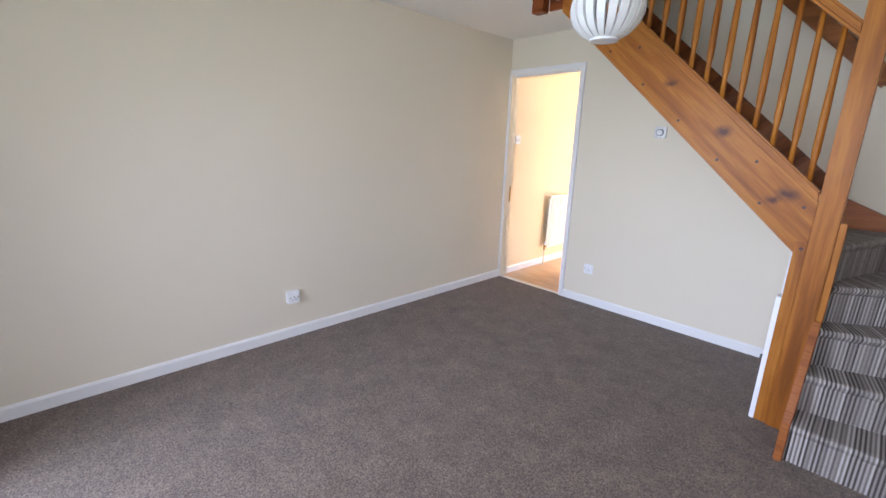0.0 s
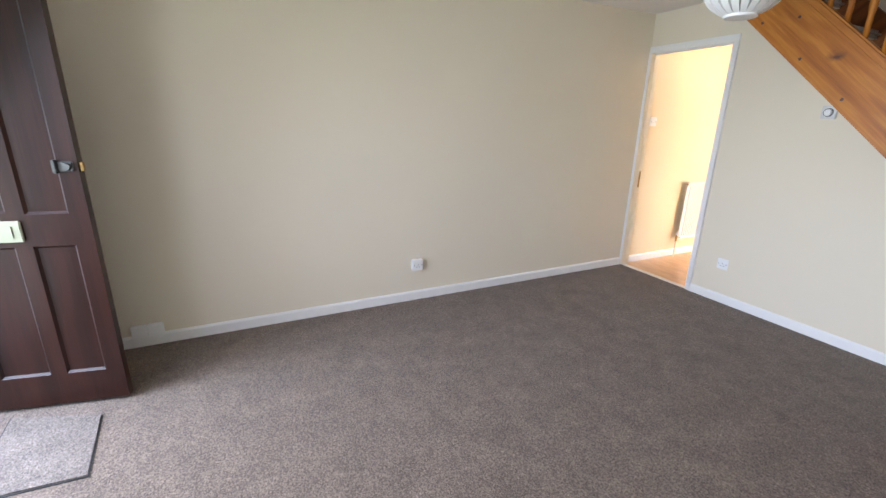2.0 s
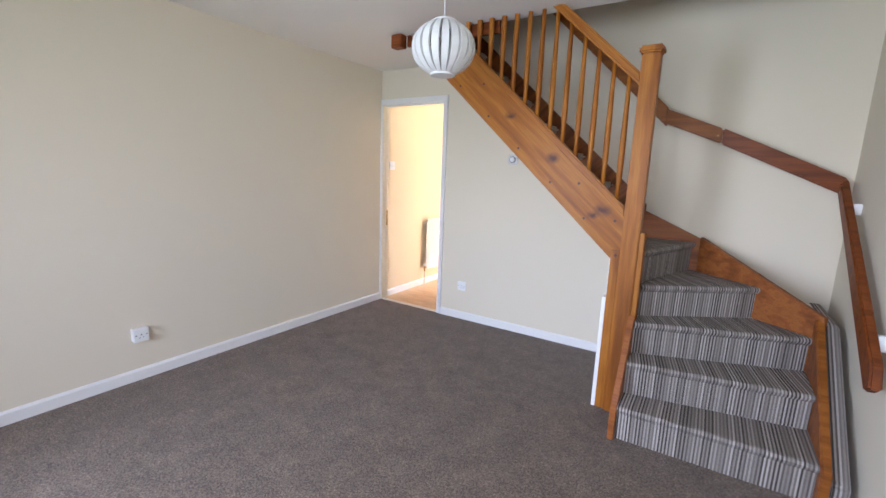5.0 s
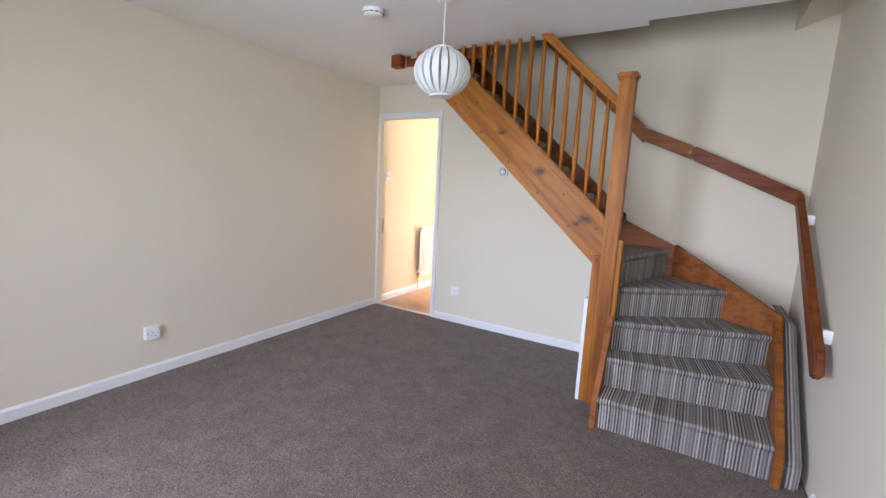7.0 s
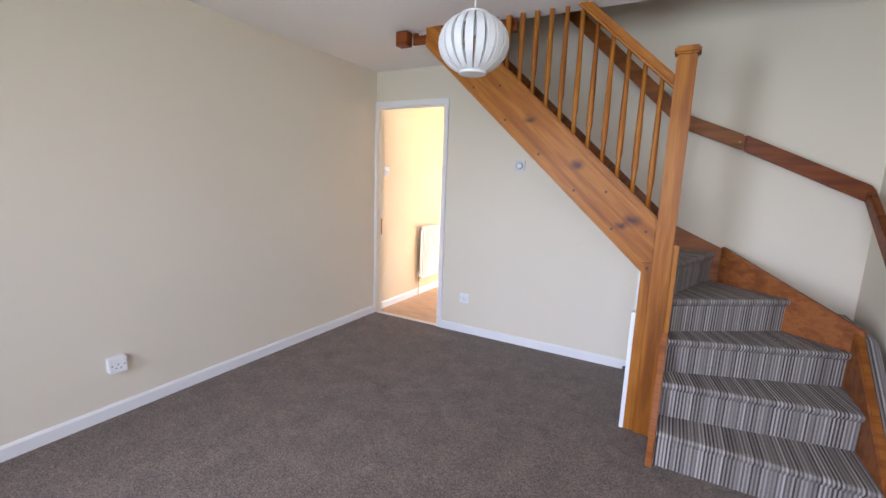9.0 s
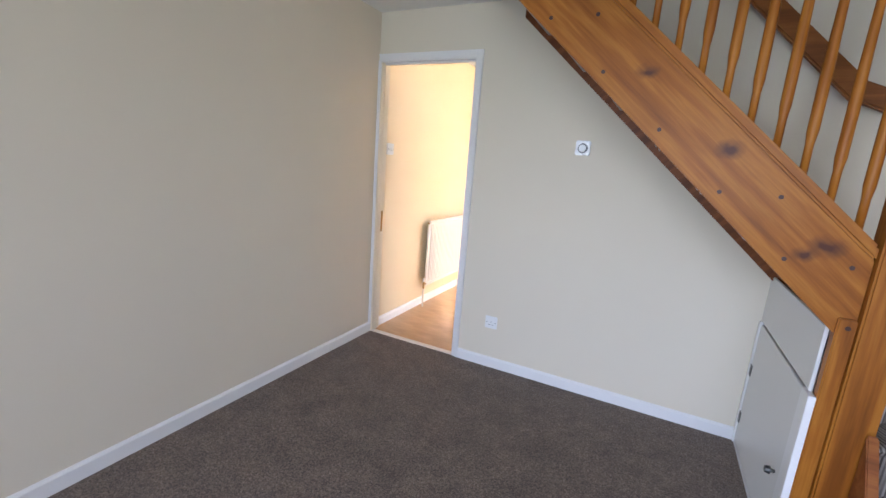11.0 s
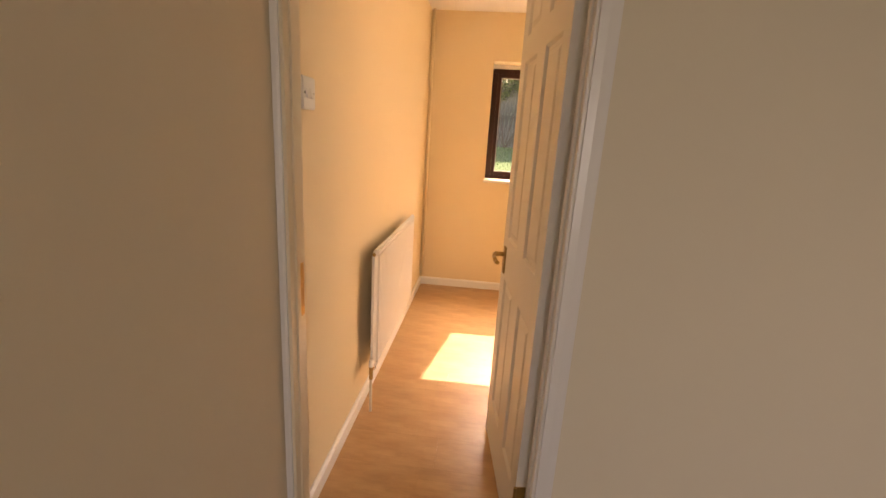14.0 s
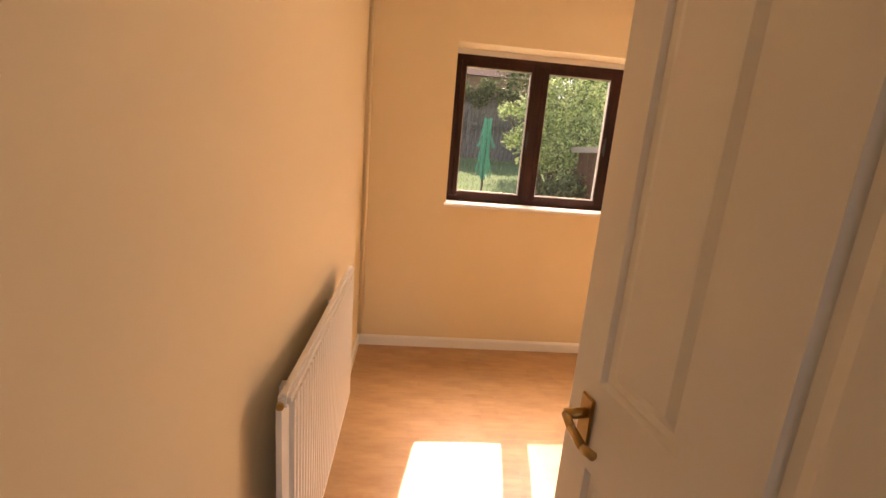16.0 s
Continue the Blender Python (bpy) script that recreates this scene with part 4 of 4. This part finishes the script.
for a, b in ((KWX0 + 0.046, -0.609), (-0.556, -0.075), (-0.028, KWX1 - 0.046)):
    z0, z1 = KWZ0 + 0.046, KWZ1 - 0.076
    sash = box_part("sash", (a, a + 0.030, PY - 0.012, PY + 0.04, z0, z1), WINDOW_BROWN, win, 0.004)
    box_part("sash_stile", (b - 0.030, b, PY - 0.012, PY + 0.04, z0, z1), WINDOW_BROWN, sash, 0.004)
    box_part("sash_rail", (a + 0.030, b - 0.030, PY - 0.011, PY + 0.039, z0, z0 + 0.030), WINDOW_BROWN, sash, 0.004)
    box_part("sash_rail", (a + 0.030, b - 0.030, PY - 0.011, PY + 0.039, z1 - 0.030, z1), WINDOW_BROWN, sash, 0.004)
    for bead in ((a + 0.030, a + 0.036, z0 + 0.03, z1 - 0.03), (b - 0.036, b - 0.030, z0 + 0.03, z1 - 0.03), (a + 0.036, b - 0.036, z0 + 0.03, z0 + 0.036), (a + 0.036, b - 0.036, z1 - 0.036, z1 - 0.03)):
        box_part("bead", (bead[0], bead[1], PY + 0.004, PY + 0.03, bead[2], bead[3]), GASKET, sash)
    bm = bmesh.new()
    bx(bm, a + 0.028, b - 0.028, PY + 0.014, PY + 0.018, z0 + 0.028, z1 - 0.028)
    pane = part("pane", bm, GLASS, sash)
    pane.visible_shadow = False
    hx = b - 0.018
    bm = bmesh.new()
    bx(bm, hx - 0.008, hx + 0.008, PY - 0.020, PY - 0.011, 1.40, 1.46, bevel=0.003)
    bx(bm, hx - 0.006, hx + 0.006, PY - 0.034, PY - 0.020, 1.38, 1.50, bevel=0.004)
    part("catch", bm, DARK_SLOT, sash, "dark window catch")
bm = bmesh.new()
prism(bm, [(YK - 0.022, KWZ0 - 0.012), (YK - 0.026, KWZ0), (YK - 0.02, KWZ0 + 0.010), (PY - 0.002, KWZ0 + 0.012), (PY - 0.002, KWZ0 - 0.002), (YK, KWZ0 - 0.002), (YK, KWZ0 - 0.012)], "x", KWX0 - 0.012, KWX1 + 0.012, 0)
single("window_sill", bm, GLOSS_WHITE, "white gloss painted window sill", "window sill", "structure")


# assumed glazed back door, shut, added to bring more sun into the kitchen
bd = thing("door_back", (1.2, 6.88, 0), "assumed white framed fully glazed back door", "door", kind="structure")
box_part("jamb", (0.781, 0.83, 6.82, 6.88, 0, 2.04), GLOSS_WHITE, bd, 0.003)
box_part("jamb", (1.57, 1.619, 6.82, 6.88, 0, 2.04), GLOSS_WHITE, bd, 0.003)
box_part("head", (0.83, 1.57, 6.82, 6.88, 1.98, 2.04), GLOSS_WHITE, bd, 0.003)
box_part("bottom_rail", (0.83, 1.57, 6.825, 6.875, 0.01, 0.16), GLOSS_WHITE, bd, 0.003)
bm = bmesh.new()
bx(bm, 0.83, 1.57, 6.846, 6.852, 0.16, 1.98)
pane = part("pane", bm, GLASS, bd)
pane.visible_shadow = False


# ---------------------------------------------------------------- garden
def ground_z(y):
    if y < 7.3:
        return -0.15
    if y < 19:
        return -0.15 + 0.125 * (y - 7.3)
    return -0.15 + 0.125 * 11.7


me = bpy.data.meshes.new("ground")
ys = [-400, -60, -12, -4, 3, 7.3] + [7.3 + 0.585 * i for i in range(1, 21)] + [40, 120, 500]
xs_ = [-400, -60, -15] + [-6 + i for i in range(16)] + [20, 70, 400]
verts = []
for y in ys:
    for x in xs_:
        z = ground_z(y) - (0.06 if -2.2 < x < 2.4 and -1.3 < y < 6.9 else 0.0)
        verts.append((x, y, z + 0.02 * noise.noise((x * 0.7, y * 0.7, 0)) * (1 if y > 8 else 0)))
n = len(xs_)
faces = [(j * n + i, j * n + i + 1, (j + 1) * n + i + 1, (j + 1) * n + i) for j in range(len(ys) - 1) for i in range(n - 1)]
me.from_pydata(verts, [], faces)
me.materials.append(GRASS_SOIL)
tagged(new("ground", me), "sloping back lawn and open ground round the house", "ground", kind="structure")
bm = bmesh.new()
bx(bm, -1.5, 1.0, -3.2, -1.26, -0.14, -0.03)
single("front_path", bm, PAVING, "pale concrete path at the street door", "path", "structure")

rng = np.random.default_rng(7)
gv, gf = [], []
for i in range(9000):
    x, y = rng.uniform(-2.5, 4.5), rng.uniform(9.2, 18.0)
    z = ground_z(y) - 0.01
    a, h, lean = rng.uniform(0, 6.28), rng.uniform(0.04, 0.11), rng.uniform(-0.04, 0.04)
    dx, dy = 0.008 * math.cos(a), 0.008 * math.sin(a)
    k = len(gv)
    gv += [(x - dx, y - dy, z), (x + dx, y + dy, z), (x + lean, y + lean * 0.5, z + h)]
    gf.append((k, k + 1, k + 2))
me = bpy.data.meshes.new("lawn_grass")
me.from_pydata(gv, [], gf)
me.materials.append(GRASS_BLADE)
tagged(new("lawn_grass", me), "short mown grass with paler worn patches", "grass", kind="stuff")

# fence
house = thing("neighbour_house", (-1.0, 34.0, 1.2), "far brick house with a brown tiled roof", "house", kind="structure")
box_part("wall", (-9.0, 8.0, 34.0, 42.0, 1.0, 6.4), BRICKWORK, house)
bm = bmesh.new()
prism(bm, [(33.6, 6.4), (38.0, 9.6), (42.4, 6.4)], "x", -9.3, 8.3)
part("roof", bm, ROOF_TILE, house)

fence = thing("fence", (0, 18.0, ground_z(18)), "weathered grey close-boarded garden fence", "fence", kind="structure")
FZ = ground_z(18.0)
bm = bmesh.new()
bx(bm, 0, 0.135, 0, 0.018, 0, 2.0)
board_me = mesh_of("board", bm, FENCE_GREY)
for i in range(62):
    b = new("board", board_me)
    b.parent = fence
    b.location = (-3.2 + 0.14 * i, 0.0 + (0.012 if i % 2 else 0), -0.05 + 0.03 * math.sin(i * 1.7))
for i in range(6):
    bm = bmesh.new()
    bx(bm, -3.2 + 1.75 * i, -3.09 + 1.75 * i, 17.88, 17.99, FZ - 0.1, FZ + 2.15, bevel=0.006)
    part("post", bm, FENCE_GREY, fence)
for z in (0.35, 1.05, 1.75):
    bm = bmesh.new()
    bx(bm, -3.2, 5.6, 17.94, 17.995, FZ + z, FZ + z + 0.08)
    part("rail", bm, FENCE_GREY, fence)


def leaves(name, blobs, count, size, material, parent, seed, squash=1.0):
    """Many small tilted leaves scattered through soft clumps; blobs: centre and radius."""
    g = np.random.default_rng(seed)
    vv, ff = [], []
    wsum = sum(r ** 2 for *_, r in blobs)
    for cx, cy, cz, r in blobs:
        for i in range(int(count * r ** 2 / wsum)):
            d = g.normal(size=3)
            d /= np.linalg.norm(d)
            q = np.array((cx, cy, cz)) + d * r * g.uniform(0.45, 1.06) * np.array((1, 1, squash))
            u = g.normal(size=3)
            u /= np.linalg.norm(u)
            w = np.cross(u, d + 0.3 * g.normal(size=3))
            w /= np.linalg.norm(w) + 1e-6
            s = size * g.uniform(0.6, 1.3)
            k = len(vv)
            vv += [tuple(q - u * s), tuple(q + w * s * 0.45), tuple(q + u * s), tuple(q - w * s * 0.45)]
            ff.append((k, k + 1, k + 2, k + 3))
    m = bpy.data.meshes.new(name)
    m.from_pydata(vv, [], ff)
    m.materials.append(material)
    ob = new(name, m)
    ob.parent = parent
    ob.matrix_parent_inverse = Matrix.Translation(parent.location).inverted()
    return ob


def shrub(name, base, blobs, count, size, material, label, seed, stem=0.035):
    t = thing(name, base, label, "shrub")
    bm = bmesh.new()
    for cx, cy, cz, r in blobs:
        mid = Vector(base).lerp(Vector((cx, cy, cz)), 0.5) + Vector((0.1 * math.sin(seed + cx * 9), 0.1, 0))
        rod(bm, base, mid, stem, stem * 0.63, 7)
        rod(bm, mid, (cx, cy, cz), stem * 0.63, stem * 0.23, 7)
    part("stems", bm, BARK, t)
    leaves("foliage", blobs, count, size, material, t, seed)
    return t


gb_ = ground_z(12.6)
g2 = np.random.default_rng(3)
blobs = [(1.55, 12.6, gb_ + 1.9, 0.55), (1.1, 12.5, gb_ + 1.55, 0.5), (1.9, 12.4, gb_ + 1.35, 0.55), (1.45, 12.2, gb_ + 1.0, 0.55), (0.78, 12.6, gb_ + 1.75, 0.27), (0.42, 12.7, gb_ + 1.72, 0.2), (0.55, 12.7, gb_ + 1.15, 0.18),
         (1.0, 12.3, gb_ + 0.95, 0.42), (2.3, 12.7, gb_ + 1.8, 0.55), (1.2, 12.6, gb_ + 2.25, 0.4), (2.0, 12.6, gb_ + 2.3, 0.45), (2.6, 12.5, gb_ + 1.2, 0.5), (0.75, 12.5, gb_ + 1.2, 0.25)]
shrub("garden_shrub", (1.5, 12.6, gb_ - 0.03), blobs, 9000, 0.045, LEAF_GOLD, "tall variegated yellow-green garden shrub", 5)
blobs = [(-1.6 + 0.42 * i + 0.1 * math.sin(3 * i), 17.85, FZ + 2.0 + 0.16 * math.sin(2.3 * i), 0.34) for i in range(9)]
shrub("ivy", (-0.6, 17.8, FZ - 0.03), blobs, 5200, 0.06, LEAF_DARK, "dark ivy trailing over the fence top", 11, 0.010)
blobs = [(0.9, 11.6, ground_z(11.6) + 0.25, 0.3), (1.15, 11.5, ground_z(11.5) + 0.3, 0.35), (1.42, 11.3, ground_z(11.3) + 0.4, 0.4)]
shrub("low_shrub", (1.0, 11.6, ground_z(11.6) - 0.03), blobs, 2400, 0.05, LEAF_DARK, "dark low shrub beside the shed", 13)
blobs = [(3.5, 15.8, 3.9, 0.9), (2.4, 16.2, 4.2, 0.9), (4.4, 15.6, 3.3, 0.9), (3.2, 15.6, 2.9, 0.9), (1.6, 16.6, 3.7, 0.7)]
shrub("garden_tree", (3.2, 16.0, ground_z(16) - 0.03), blobs, 7000, 0.07, LEAF_DARK, "leafy green tree behind the shrub", 17)

# shed
sz = ground_z(10.6)
shed = thing("garden_shed", (2.4, 11.0, sz), "brown vertically boarded shed with a pale flat roof edge", "shed")
for i in range(20):
    box_part("board", (1.62 + 0.09 * i, 1.704 + 0.09 * i, 10.45, 10.47 + 0.006 * (i % 2), sz - 0.1, 1.50), SHED_BROWN, shed)
for i in range(10):
    box_part("board", (1.62, 1.64, 10.475 + 0.12 * i, 10.59 + 0.12 * i, sz - 0.1, 1.50), SHED_BROWN, shed)
box_part("roof", (1.54, 3.6, 10.36, 11.9, 1.50, 1.60), SHED_ROOF, shed, 0.01)
box_part("back_wall", (1.645, 3.42, 11.65, 11.68, sz - 0.1, 1.50), SHED_BROWN, shed)

# rotary clothes line, folded
rz = ground_z(12.75)
ro = thing("rotary_clothes_line", (0.09, 12.75, rz), "folded rotary clothes line with green plastic cords", "clothes line")
bm = bmesh.new()
rod(bm, (0.09, 12.75, rz - 0.05), (0.09, 12.75, rz + 1.5), 0.022)
part("pole", bm, CHROME, ro, "grey metal pole")
for i in range(4):
    a = math.pi / 2 * i + 0.4
    bm = bmesh.new()
    rod(bm, (0.09 + 0.04 * math.cos(a), 12.75 + 0.04 * math.sin(a), rz + 0.30), (0.09 + 0.08 * math.cos(a), 12.75 + 0.08 * math.sin(a), rz + 1.52), 0.013)
    part("arm", bm, LINE_GREEN, ro)
for i in range(34):
    a = 2 * math.pi * i / 16
    bm = bmesh.new()
    r0, drop = 0.05 + 0.02 * math.sin(5 * i), 0.55 + 0.45 * math.sin(i * 2.1) ** 2
    pts = []
    for s in range(9):
        u = s / 8
        r = r0 + 0.10 * u * u * (1 if i % 3 else 1.5) + 0.02 * math.sin(7 * u + i)
        pts.append((0.09 + r * math.cos(a + 0.25 * u), 12.75 + r * math.sin(a + 0.25 * u), rz + 1.5 - u * drop - 0.1 * (i % 3)))
    tube(bm, pts, 0.007, 6)
    part("cord", bm, LINE_GREEN, ro)

# ---------------------------------------------------------------- laminate boards
BW, BL = 0.192, 1.285
board_meshes = {}
floor_ob = bpy.data.objects["floor_kitchen"]
row, y = 0, 3.997
while y < YK - 0.01:
    w = min(BW, YK - y)
    x = KX - (0.43 * row % BL)
    while x < XR:
        a, b = max(x, KX), min(x + BL, XR)
        if b - a > 0.02:
            key = (round(w, 3), round(b - a, 3))
            if key not in board_meshes:
                bm = bmesh.new()
                bx(bm, 0.0001, b - a - 0.0001, 0.0001, w - 0.0001, -0.007, 0.0, bevel=0.0003, seg=1)
                board_meshes[key] = mesh_of("floor_board", bm, LAMINATE)
            bo = new("floor_board", board_meshes[key])
            bo.parent = floor_ob
            bo.location = (a, y, 0.0)
        x += BL
    y += BW
    row += 1
